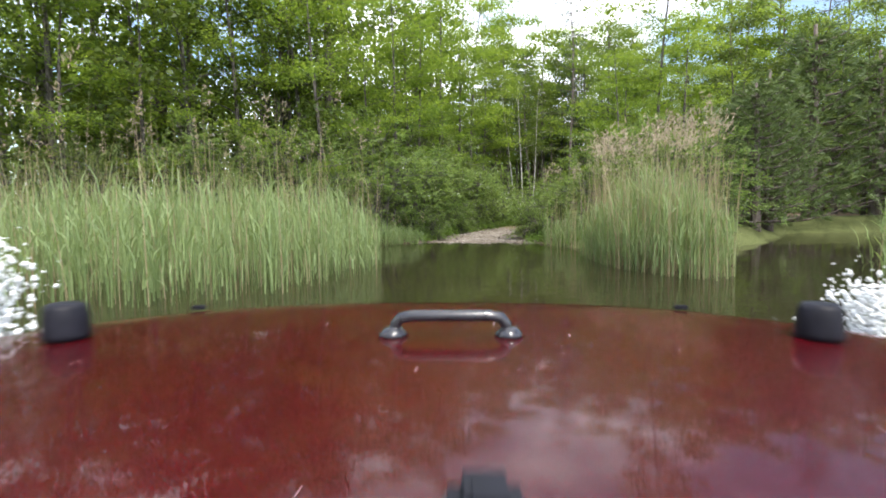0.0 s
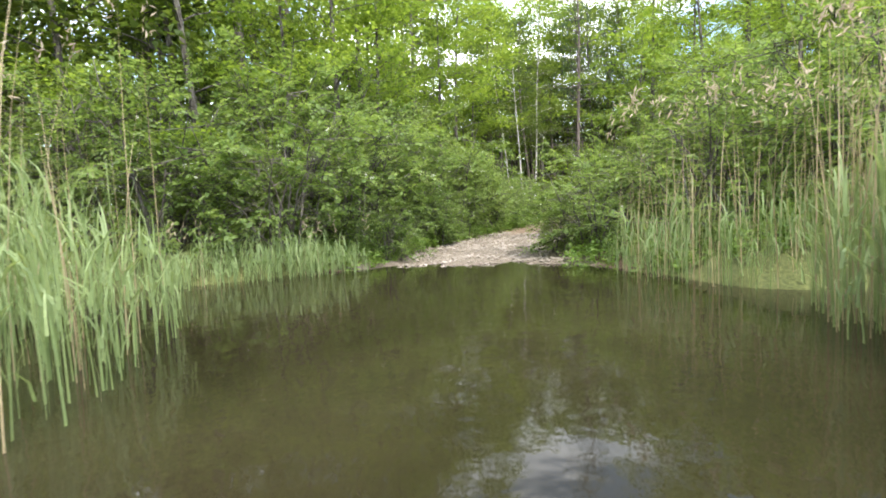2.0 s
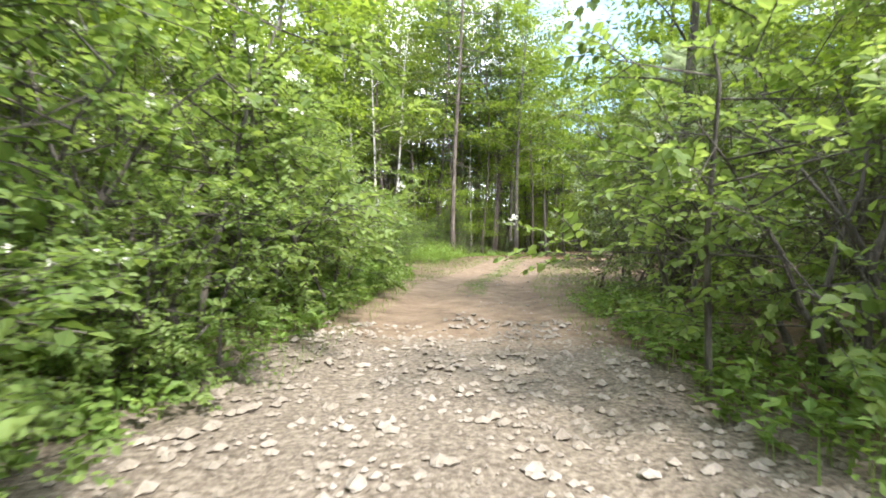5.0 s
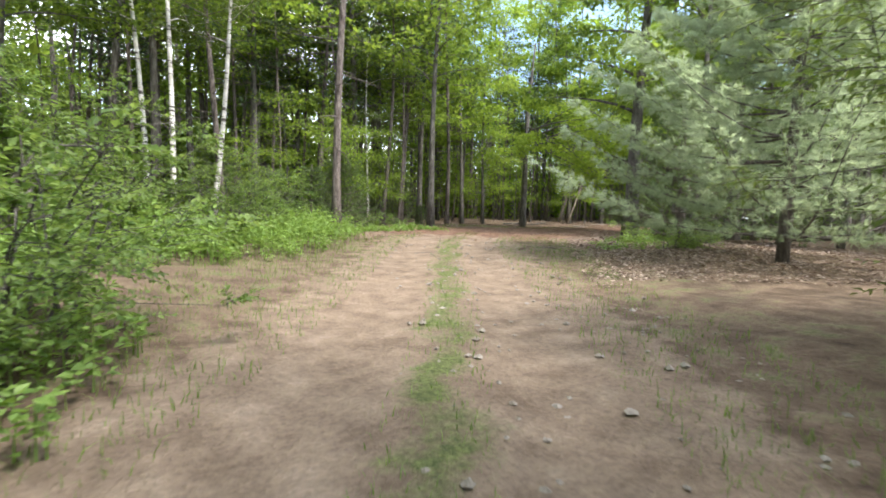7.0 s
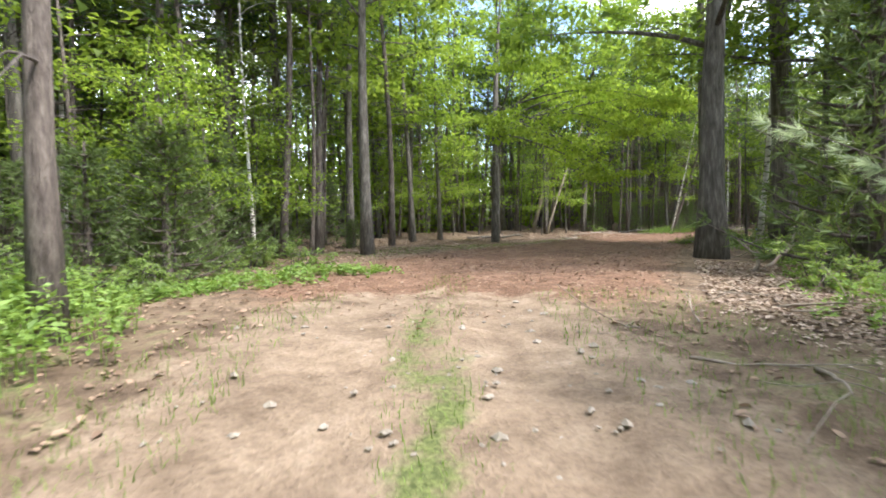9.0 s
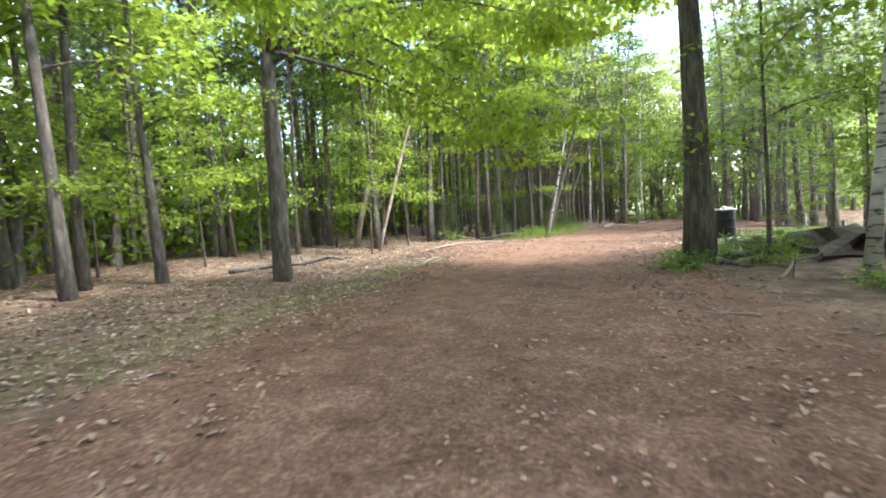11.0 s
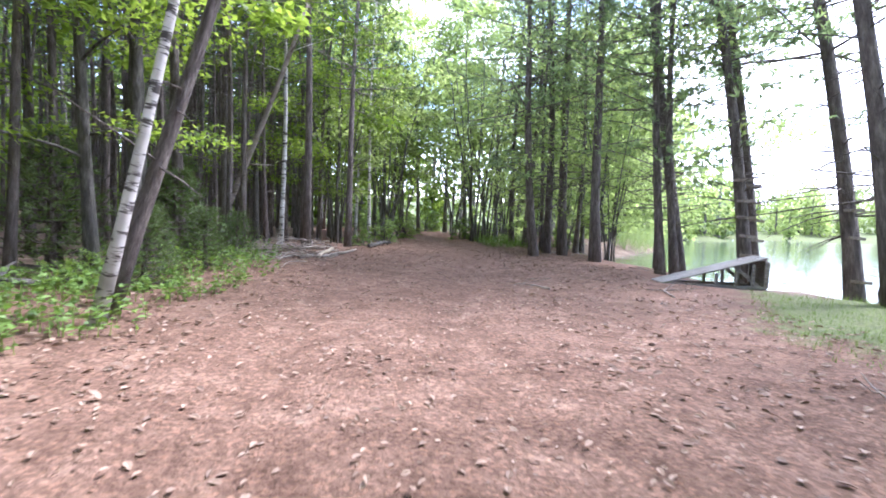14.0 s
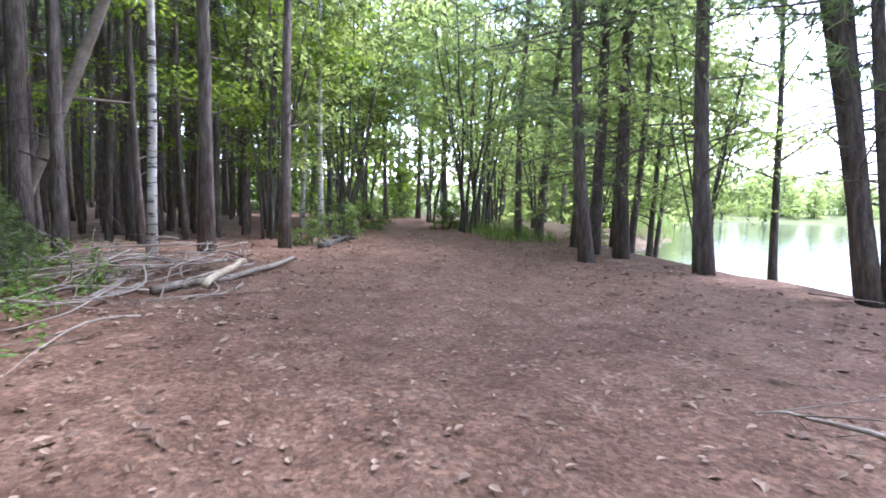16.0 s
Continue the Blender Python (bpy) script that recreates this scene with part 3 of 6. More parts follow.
def pine_tree(name, seed, h, r, label, low=0.45, reach=2.2, bark=None, twigs=16, whorls=13, lean=0.03, tufted=10, needle=None, sides=10, bend=0.10, green=0.0):
    """A tall forest pine: a long bare trunk with dead stubs, a loose crown of needle tufts, and a share of green lower boughs."""
    rng = np.random.default_rng(seed)
    line = trunk_line(rng, h, lean, bend)
    k = np.linspace(0, 1, len(line))
    stem, wood = Shape(), Shape()
    stem.tube(line, r * (1 - 0.8 * k) + r * 0.4 * np.exp(-k * 30), sides, knots=0.07, rng=rng)
    tufts, ways = [], []
    for i in range(twigs):
        f = rng.uniform(0.10, low + 0.1)
        a = rng.uniform(0, 6.28)
        s = on_line(line, f)
        ln = rng.uniform(0.25, 1.0) if rng.uniform() < 0.6 else rng.uniform(1.0, 2.3)
        w = np.array([math.cos(a), math.sin(a), rng.uniform(-0.25, 0.3)])
        pts = np.array([s, s + w * ln * 0.5 + (0, 0, 0.03), s + w * ln + rng.normal(size=3) * 0.08])
        wood.tube(pts, [0.018, 0.012, 0.004], 4, cap=False)
        if green and ln > 0.9 and f > 0.17 and rng.uniform() < green:
            for u in rng.uniform(0.45, 1.0, 9):
                tufts.append(on_line(pts, u) + rng.normal(size=3) * (0.2, 0.2, 0.05))
                ways.append(w + rng.normal(size=3) * 0.45)
    for i in range(whorls):
        f = low + (0.99 - low) * (i + 0.4) / whorls
        for q in range(4):
            a = q * 1.57 + i * 0.9 + rng.uniform(-0.4, 0.4)
            ln = reach * (1.05 - 0.75 * (f - low) / (1 - low)) * rng.uniform(0.55, 1.15)
            s = on_line(line, f)
            t = np.linspace(0, 1, 5)
            w = np.array([math.cos(a), math.sin(a), 0])
            pts = s + np.outer(t, w) * ln + np.outer(t ** 1.6 * rng.uniform(0.0, 0.35) * ln, (0, 0, 1))
            wood.tube(pts, np.linspace(0.03, 0.006, 5), 4, cap=False)
            for _ in range(tufted):
                u = rng.uniform(0.35, 1.05)
                tufts.append(on_line(pts, min(u, 1)) + rng.normal(size=3) * np.array([0.26, 0.26, 0.09]) * (0.5 + u))
                ways.append(w + rng.normal(size=3) * 0.4 + (0, 0, 0.35))
    thing = new(name)
    part("trunk", stem.mesh("trunk", bark or BARK_PINE), None, thing)
    tagged(part("branch", wood.mesh("branch", bark or BARK_PINE), None, thing), kind="stuff")
    part("crown", needle_mesh("crown", np.array(tufts), np.array(ways), rng, needle or NEEDLE, 7, 0.24, 0.02), None, thing)
    return tagged(thing, label, "tree")


def soft_pine(name, seed, h, label, reach=3.4, low=0.14, dense=58, needles=11, width=0.0075, length=0.17, rows=13, boughs=6, needle=None):
    """A young white pine, branched almost to the ground, with long soft needles."""
    rng = np.random.default_rng(seed)
    line = trunk_line(rng, h, 0.01, 0.03)
    stem, wood = Shape(), Shape()
    stem.tube(line, 0.11 * (1 - 0.85 * np.linspace(0, 1, len(line))) + 0.01, 9, knots=0.05, rng=rng)
    tufts, ways = [], []
    for i in range(rows):
        f = low + (0.98 - low) * i / rows
        for q in range(boughs):
            a = q * 6.28 / boughs + i * 0.6 + rng.uniform(-0.25, 0.25)
            ln = reach * (1 - 0.8 * f) * rng.uniform(0.75, 1.1)
            s = on_line(line, f)
            w = np.array([math.cos(a), math.sin(a), 0])
            t = np.linspace(0, 1, 6)
            pts = s + np.outer(t, w) * ln + np.outer((0.12 * t + 0.16 * t ** 2.2) * ln, (0, 0, 1)) - np.outer(np.sin(t * 3.1) * 0.06 * ln, (0, 0, 1))
            wood.tube(pts, np.linspace(0.026, 0.005, 6), 4, cap=False)
            side = np.array([-math.sin(a), math.cos(a), 0])
            for _ in range(dense):
                u = rng.uniform(0.2, 1.03)
                v = rng.uniform(-1, 1) * 0.62 * ln * 0.32 * (1.25 - u)
                tufts.append(on_line(pts, min(u, 1)) + side * v + w * abs(v) * 0.5 + rng.normal(size=3) * 0.05)
                ways.append(w + side * np.sign(v) * 0.7 + rng.normal(size=3) * 0.25 + (0, 0, 0.25))
    thing = new(name)
    part("trunk", stem.mesh("trunk", BARK_PINE), None, thing)
    tagged(part("branch", wood.mesh("branch", BARK_PINE), None, thing), kind="stuff")
    part("crown", needle_mesh("crown", np.array(tufts), np.array(ways), rng, needle or NEEDLE_SOFT, needles, length, width, 0.5), None, thing)
    return tagged(thing, label, "tree")


def leafy_shoots(rng, starts, ways, length, per, leaf, droop=0.5):
    """Leaves set in turn on both sides of arching shoots: the shoots' lines, and place, way, face and size of each leaf."""
    n = len(starts)
    t = np.linspace(0.12, 1.0, per)
    ln = length * rng.uniform(0.55, 1.25, (n, 1))
    ways = unit(ways)
    side = unit(np.cross(ways, np.array([0, 0, 1.0]) + rng.normal(size=(n, 3)) * 0.25))
    mid = starts + ways * ln * 0.55
    end = starts + ways * ln - np.array([0, 0, 1.0]) * ln * droop * 0.45
    k = t[None, :, None]
    at = (starts[:, None] * (1 - k) ** 2 + 2 * mid[:, None] * k * (1 - k) + end[:, None] * k ** 2)
    turn = np.where(np.arange(per) % 2 == 0, 1.0, -1.0)[None, :, None]
    way = ways[:, None] * 0.55 + side[:, None] * turn * 0.9 + rng.normal(size=(n, per, 3)) * 0.28 - np.array([0, 0, 0.28])
    way[:, -1] = ways - np.array([0, 0, 0.3])
    up = np.array([0, 0, 1.0]) + rng.normal(size=(n, 1, 3)) * 0.22 + rng.normal(size=(n, per, 3)) * 0.3
    size = leaf * (0.62 + 0.55 * np.sin(t * 2.9))[None] * rng.uniform(0.7, 1.2, (n, per))
    return mid, end, at.reshape(-1, 3), unit(way.reshape(-1, 3)), unit(up.reshape(-1, 3)), size.ravel()


def shrub(name, seed, h, width, leaf_mat, label, stems=14, shoots=330, per=14, leaf=0.11, wide=0.62, rounded=False, blossoms=0, length=0.62):
    """A many-stemmed bush, leafy to the ground: arching stems that end in leafy shoots, in bunches with gaps between them."""
    rng = np.random.default_rng(seed)
    wood = Shape()
    ends = []
    for i in range(stems):
        a = i * 2.4 + rng.uniform(-0.4, 0.4)
        out = width * 0.5 * rng.uniform(0.2, 0.95)
        top = h * rng.uniform(0.5, 1.0) * (1 - 0.3 * out / width)
        t = np.linspace(0, 1, 7)
        w = np.array([math.cos(a), math.sin(a), 0])
        base = rng.normal(size=3) * (0.12 * width, 0.12 * width, 0)
        pts = base + np.outer(t ** 1.3 * out, w) + np.outer(t ** 0.8 * top, (0, 0, 1)) - np.array([0, 0, 0.15]) + rng.normal(size=(7, 3)) * 0.03
        wood.tube(pts, np.linspace(0.028, 0.005, 7), 5, cap=False)
        ends.append(pts)
    bunches = max(8, shoots // 5)
    starts, ways = [], []
    for i in range(bunches):
        pts = ends[rng.integers(stems)]
        p = on_line(pts, rng.uniform(0.05, 1.0) ** 0.75)
        o = rng.normal(size=3) * np.array([0.15 * width, 0.15 * width, 0.08 * h])
        q = p + o
        q[2] = max(q[2], 0.10)
        wood.tube(np.array([p, q]), [0.010, 0.004], 3, cap=False)
        away = unit(np.array([q[0], q[1], 0.35 * (q[2] - 0.35 * h)])) * 0.9 + (0, 0, 0.42)
        for _ in range(shoots // bunches):
            starts.append(q + rng.normal(size=3) * 0.05)
            ways.append(away + rng.normal(size=3) * (0.55, 0.55, 0.35))
    starts, ways = np.array(starts), np.array(ways)
    mid, end, at, way, up, size = leafy_shoots(rng, starts, ways, length, per, leaf)
    for a, b, c in zip(starts, mid, end):
        wood.tube(np.array([a, b * 0.5 + (a + c) * 0.25, c]), [0.005, 0.004, 0.002], 3, cap=False)
    at[:, 2] = np.maximum(at[:, 2], 0.05)
    thing = new(name)
    tagged(part("stem", wood.mesh("stem", BARK_GREY), None, thing), kind="stuff")
    made = round_leaf_mesh("foliage", at, way, up, size, leaf_mat) if rounded else leaf_mesh("foliage", at, way, up, size, leaf_mat, wide)
    part("foliage", made, None, thing)
    if blossoms:
        picked = rng.choice(np.flatnonzero(at[:, 2] > 0.3 * h), blossoms, False)
        spot = np.repeat(at[picked] + (0, 0, 0.02), 12, 0) + rng.normal(size=(blossoms * 12, 3)) * 0.018
        part("blossom", leaf_mesh("blossom", spot, rng.normal(size=spot.shape), rng.normal(size=spot.shape) * 0.4 + (0, 0, 1), 0.026, PETAL, 0.9), None, thing, "small cream flower heads")
    return tagged(thing, label, "bush")


def clump_tree(name, seed, h, label, leaf_mat, stems=6, per=26, leaf=0.13):
    """A many-stemmed young tree: thin stems that spread from one stool, each with a few leafy limbs."""
    rng = np.random.default_rng(seed)
    wood, centers = Shape(), []
    for i in range(stems):
        a = i * 6.28 / stems + rng.uniform(-0.4, 0.4)
        w = np.array([math.cos(a), math.sin(a), 0])
        t = np.linspace(0, 1, 9)
        hh = h * rng.uniform(0.7, 1.05)
        out = rng.uniform(0.12, 0.3) * hh
        pts = w * 0.1 + np.outer(t ** 1.4 * out, w) + np.outer(t * hh, (0, 0, 1)) + rng.normal(size=(9, 3)) * 0.04 - np.array([0, 0, 0.15])
        wood.tube(pts, np.linspace(rng.uniform(0.025, 0.045), 0.008, 9), 7)
        for q in range(7):
            p = on_line(pts, 0.3 + 0.1 * q)
            v = np.array([math.cos(a + rng.normal() * 1.2), math.sin(a + rng.normal() * 1.2), 0.35]) * rng.uniform(0.5, 1.4)
            wood.tube(np.array([p, p + v * 0.55 + (0, 0, 0.06), p + v]), [0.012, 0.008, 0.003], 4, cap=False)
            centers += [p + v, p + v * 0.65 + rng.normal(size=3) * 0.2]
    thing = new(name)
    tagged(part("stem", wood.mesh("stem", BARK_GREY), None, thing), kind="stuff")
    at, way, up, size = spray(rng, centers, per, 0.5, 0.16, leaf)
    part("crown", leaf_mesh("crown", at, way, up, size, leaf_mat), None, thing)
    return tagged(thing, label, "tree")


PLACED = set()


def put(kinds, rng, spots, group, sink=0.12):
    """Sets copies of the given things at x, y, size[, kind, lean, compass bearing of the lean]: the first use of a kind is the thing itself."""
    for spot in spots:
        x, y, size = spot[:3]
        k = spot[3] if len(spot) > 3 else int(rng.integers(len(kinds)))
        tall = size * rng.uniform(0.92, 1.1)
        m = pose(x, y, z_at(x, y) - sink, rng.uniform(-2, 2), rng.uniform(-2, 2), rng.uniform(0, 360))
        if len(spot) > 4:
            m = pose(x, y, z_at(x, y) - sink, -spot[4], 0, -spot[5] if len(spot) > 5 else 0) @ pose(0, 0, 0, 0, 0, rng.uniform(0, 360))
        ob = tagged(kinds[k], group=group)
        made = copy_thing(ob, m) if ob.name in PLACED else ob
        PLACED.add(ob.name)
        made.matrix_basis = m @ Matrix.Diagonal((size, size, tall, 1))


def fill(rng, count, x0, x1, y0, y1, size, gap, keep):
    """Random spots in a rectangle, a gap apart, where keep(x, y) holds."""
    spots = []
    for _ in range(count * 12):
        if len(spots) >= count:
            break
        x, y = rng.uniform(x0, x1), rng.uniform(y0, y1)
        if keep(x, y) and all((x - a) ** 2 + (y - b) ** 2 > gap * gap for a, b, *_ in spots):
            spots.append((x, y, rng.uniform(*size)))
    return spots


# ---- trees and bushes ----
rng = np.random.default_rng(5)
maples = [broad_tree("maple_tree", 10 + i, 11.5 + i, 0.13, LEAF_MAPLE, BARK_GREY, "slender maple with layered bright green leaves", 0.16 + 0.05 * i, 3.0, 14, 34, 0.165) for i in range(2)]
canopy = [broad_tree("tall_maple", 20 + i, 17.0 + i, 0.135, LEAF_MAPLE, BARK_GREY, "tall maple with a broad leafy crown", 0.25 + 0.06 * i, 4.0, 18, 27, 0.27, flat=0.26) for i in range(2)]
oaks = [broad_tree("oak_tree", 30 + i, 16.0 + i, 0.17, LEAF_OAK, BARK_GREY, "tall broadleaved tree with a dull green crown", 0.12, 4.2, 17, 18, 0.345, flat=0.34) for i in range(2)]
far_canopy = [broad_tree("forest_maple", 25 + i, 17.0 + i, 0.13, LEAF_MAPLE, BARK_GREY, "forest maple with a light green crown", 0.30 + 0.06 * i, 4.0, 15, 14, 0.375, flat=0.28) for i in range(2)]
edge_trees = [broad_tree("forest_oak", 45 + i, 16.5 + i, 0.15, LEAF_WOOD, BARK_GREY, "forest oak with a dark trunk and a mid-green crown", 0.27 + 0.05 * i, 4.0, 19, 24, 0.27, flat=0.24) for i in range(3)]
pines = [pine_tree("pine_tree", 50 + i, 16.5 + i, 0.12, "tall forest pine with dark bark and dead lower stubs", 0.34 + 0.05 * i, 2.6, twigs=19) for i in range(3)]
shore_pines = [pine_tree("shore_pine", 55 + i, 15.5 + i, 0.135, "lakeside pine with dead lower branches and loose green boughs", 0.30 + 0.05 * i, 3.5, twigs=54, whorls=12, tufted=15, needle=NEEDLE_SHORE_HAZED, bend=0.12, green=0.75) for i in range(3)]
thin_pines = [pine_tree("thin_pine", 60 + i, 13.0 + i, 0.10, "thin bare-stemmed pine in the dense wood", 0.46, 1.7, twigs=14, whorls=7) for i in range(2)]
pole_pines = [pine_tree("pole_pine", 64 + i, 12.5 + i, 0.085, "slender dead-branched pole of a crowded pine", 0.62, 1.3, twigs=17, whorls=4, tufted=6, lean=0.05, sides=6) for i in range(2)]
birches = [broad_tree("birch_tree", 70 + i, 13.0, 0.08, LEAF_OAK, BARK_BIRCH, "white-barked birch with black marks", 0.40, 2.2, 11, 34, 0.13, lean=0.03) for i in range(2)]
saplings = [broad_tree("maple_sapling", 80 + i, 5.0 + i, 0.035, LEAF_MAPLE, BARK_GREY, "thin maple sapling with sparse bright leaves", 0.25, 1.5, 8, 17, 0.15) for i in range(2)]
bushes = [shrub("shrub", 90 + i, 3.2, 3.0, LEAF_BUSH, "dense green shrub leafy to the ground", shoots=470, leaf=0.088) for i in range(3)]
near_bushes = [shrub("leafy_bush", 93 + i, 3.2, 3.0, LEAF_BUSH, "leafy green bush leaning over the gravel way", shoots=600, per=13, leaf=0.078, rounded=True, blossoms=30, length=0.52) for i in range(2)]
willows = [shrub("willow_bush", 95 + i, 4.6, 4.2, LEAF_WILLOW, "tall grey-green willow bush with narrow leaves", 16, 520, 15, 0.11, 0.36, length=0.75) for i in range(2)]
low_bushes = [shrub("low_bush", 99, 1.1, 1.5, LEAF_BUSH, "low green undergrowth bush", 9, 120, 11, 0.10, length=0.4)]
hemlocks = [soft_pine("young_hemlock", 97, 3.2, "small feathery conifer of the undergrowth", 1.7, 0.08, 14, 6, 0.014, 0.17, needle=NEEDLE_HEMLOCK)]
clumps = [clump_tree("alder_clump", 105 + i, 7.0, "many-stemmed young alder with backlight painted into its light green leaves", LEAF_SHORE_LIT) for i in range(2)]
TURN = radians(-9)


def clearing(spots):
    """Spots of the clearing, whose own axes lie aslant to the ford's."""
    c, s = math.cos(TURN), math.sin(TURN)
    return [(7.333 + (p[0] - 7.333) * c - (p[1] - 32.558) * s, 32.558 + (p[0] - 7.333) * s + (p[1] - 32.558) * c, *p[2:]) for p in spots]


def clear(gap):
    """A test for spots that stand on dry land, a gap away from the track."""
    def test(x, y):
        d, _, _ = along_track(np.array([x]), np.array([y]))
        return d[0] > gap and inside_by(POND, np.array([x]), np.array([y]))[0] < -0.4 and inside_by(LAKE, np.array([x]), np.array([y]))[0] < -0.8
    return test


# shrubs that line the way out of the ford
put(near_bushes, rng, [(-1.3, 21.4, 1.0), (-0.4, 23.3, 1.1), (0.2, 25.4, 1.15), (1.4, 27.6, 1.15), (4.5, 20.9, 0.72), (6.15, 22.3, 0.9), (6.5, 24.8, 0.95), (3.85, 31.0, 0.82), (3.0, 29.0, 1.05)], "shrubs beside the ford", 0.05)
put(near_bushes, np.random.default_rng(17), [(4.0, 21.5, 0.48), (0.6, 22.0, 0.5), (1.5, 24.5, 0.52), (2.3, 26.4, 0.5)], "shrubs beside the ford", 0.05)
put(bushes, rng, [(-3.4, 21.6, 1.2), (-2.4, 24.2, 1.6), (-5.6, 22.4, 1.3), (-1.5, 27.2, 1.8), (-7.6, 21.8, 1.2),
                  (5.6, 19.0, 0.85), (7.0, 18.0, 0.95), (7.8, 20.4, 1.15), (9.2, 19.6, 1.1), (8.8, 23.2, 1.35),
                  (2.3, 30.0, 1.0), (3.3, 31.9, 0.95), (4.1, 33.7, 0.85), (2.4, 32.6, 1.2), (5.9, 35.2, 0.6), (4.2, 39.4, 0.8), (3.4, 42.0, 1.0), (5.6, 42.8, 0.75), (1.6, 40.4, 1.1)], "shrubs beside the ford", 0.05)
put(willows, rng, [(8.3, 27.4, 0.85), (9.9, 29.8, 1.0), (11.9, 31.4, 0.95), (10.8, 27.0, 1.25), (13.2, 28.4, 1.1), (-10.6, 21.0, 0.8), (-13.2, 20.6, 0.9), (-16.5, 18.0, 1.0), (-0.2, 30.6, 1.3), (-3.0, 30.5, 1.3)], "willow bushes beside the track", 0.05)
put(maples, rng, [(-2.2, 25.8, 0.72), (-5.2, 25.4, 0.85), (0.0, 28.6, 0.8), (8.8, 25.4, 0.62), (10.6, 23.8, 0.65), (12.4, 26.4, 0.62), (1.4, 33.4, 0.7), (-1.4, 32.6, 0.9), (7.6, 22.9, 0.5), (-3.4, 23.2, 0.8), (-7.0, 24.4, 0.9), (-9.6, 22.4, 0.85), (-0.8, 26.4, 0.85), (2.2, 35.2, 0.95), (-12.0, 21.6, 0.8), (-5.0, 29.6, 1.0)], "maples round the ford")
put(canopy, rng, [(-0.6, 29.6, 0.85), (0.8, 34.8, 0.95), (3.2, 41.0, 0.95), (9.9, 25.0, 0.72), (13.0, 28.4, 0.6), (-6.0, 25.8, 0.85), (-9.5, 25.2, 0.9), (-14.5, 24.5, 0.9), (7.6, 51.0, 1.1), (11.4, 53.4, 1.1), (14.2, 56.4, 1.1), (10.2, 57.6, 1.15)], "trees behind the shrubs")
put(maples, np.random.default_rng(47), [(8.9, 28.6, 0.8, 0)], "trees behind the shrubs")
put(oaks, rng, [(-8.5, 23.6, 0.85), (-13, 22.5, 0.9), (-17, 22, 0.95), (-6.5, 28, 0.9), (-11.5, 27, 1.0), (-20, 16, 0.9), (-3.5, 34, 0.9), (0.3, 38, 0.95), (13.8, 25.6, 0.55), (19.5, 25.8, 0.45), 
                (-8, 34, 1.0), (-4, 41, 1.05), (24.5, 33.5, 0.7), (-4.6, 25.0, 0.75)], "trees behind the shrubs")
put(pines, rng, [(18.6, 27.0, 0.47), (22.0, 25.6, 0.42), (24.5, 26.0, 0.45), (27.4, 23.4, 0.42), (29.5, 24.0, 0.46), (32.2, 18.5, 0.42), (33.5, 13.0, 0.42)], "pines beyond the pond")
put(hemlocks, rng, [(16.0, 24.4, 2.3), (18.4, 24.0, 2.0), (21.0, 23.8, 2.4), (23.6, 23.7, 2.5), (27.6, 21.6, 2.3), (31.6, 16.6, 2.2), (13.6, 24.2, 1.8), (11.3, 20.5, 1.4), (12.7, 22.0, 1.7)], "dark conifers beyond the pond")
# birches and wood edge at the clearing
put(birches, rng, [(8.3, 43.6, 0.85, 0, 6, 60), (7.5, 42.8, 0.8, 1, 5, 20), (7.2, 45.0, 0.9, 0, 8, 330)] + clearing([(12.7, 52.6, 0.7), (8.4, 57.5, 1.0)]), "birches at the clearing")
put(edge_trees, rng, [(15.8, 52.8, 1.1), (17.8, 54.8, 1.1), (9.2, 54.4, 1.0), (6.2, 50.8, 1.0), (2.2, 47.0, 0.95), (19.8, 59.0, 1.0), (12.6, 58.2, 1.0), (1.2, 53.4, 1.0), (4.4, 44.6, 0.7), (18.6, 50.8, 1.05), (21.0, 56.0, 1.05), (15.6, 57.6, 1.1)], "trees at the wood's edge")
put(pines, rng, [(11.6, 44.4, 1.0, 1, 1), (13.9, 52.4, 1.0), (18.2, 53.0, 0.95), (23.0, 56.2, 1.05), (16.6, 51.8, 0.85), (9.4, 48.6, 0.9)], "pines at the wood's edge")
put(pole_pines + thin_pines, rng, fill(rng, 24, 5, 20, 53.5, 62, (0.75, 1.1), 1.0, clear(5)) + fill(rng, 22, 20, 36, 61, 68, (0.75, 1.1), 1.0, clear(5)), "slender poles of the wood's edge")
put(maples, rng, clearing([(2.6, 43.6, 0.7), (1.0, 45.5, 0.8)]) + [(27.6, 58.6, 0.95)], "maples at the clearing")
thick_trees = [broad_tree("old_oak", 38 + i, 16.0, 0.29, LEAF_WOOD, BARK_GREY, "thick dark oak with bare crooked lower limbs", 0.26, 4.6, 20, 20, 0.30, flat=0.3, lean=0.02) for i in range(2)]
put(thick_trees, rng, [(23.9, 44.0, 1.0, 0, 1), (28.9, 43.9, 1.2, 1, 2), (26.6, 41.4, 0.9, 0, 2)], "old oaks beside the track")
put(hemlocks, np.random.default_rng(31), [(13.3, 48.6, 0.85), (14.8, 51.4, 1.0), (12.2, 48.4, 0.7), (9.6, 50.4, 0.9), (17.2, 55.0, 1.1), (20.6, 57.4, 0.9)], "dark young conifers at the wood's edge")
put(pole_pines + thin_pines, np.random.default_rng(32), fill(np.random.default_rng(33), 26, 4, 20, 50.5, 60, (0.75, 1.05), 0.9, clear(5)), "slender poles of the wood's edge")
put(bushes, np.random.default_rng(34), [(6.4, 41.9, 0.85), (8.4, 42.4, 0.62), (5.0, 40.4, 0.9), (3.4, 39.6, 0.9), (10.0, 45.2, 0.6)], "shrubs at the clearing", 0.05)
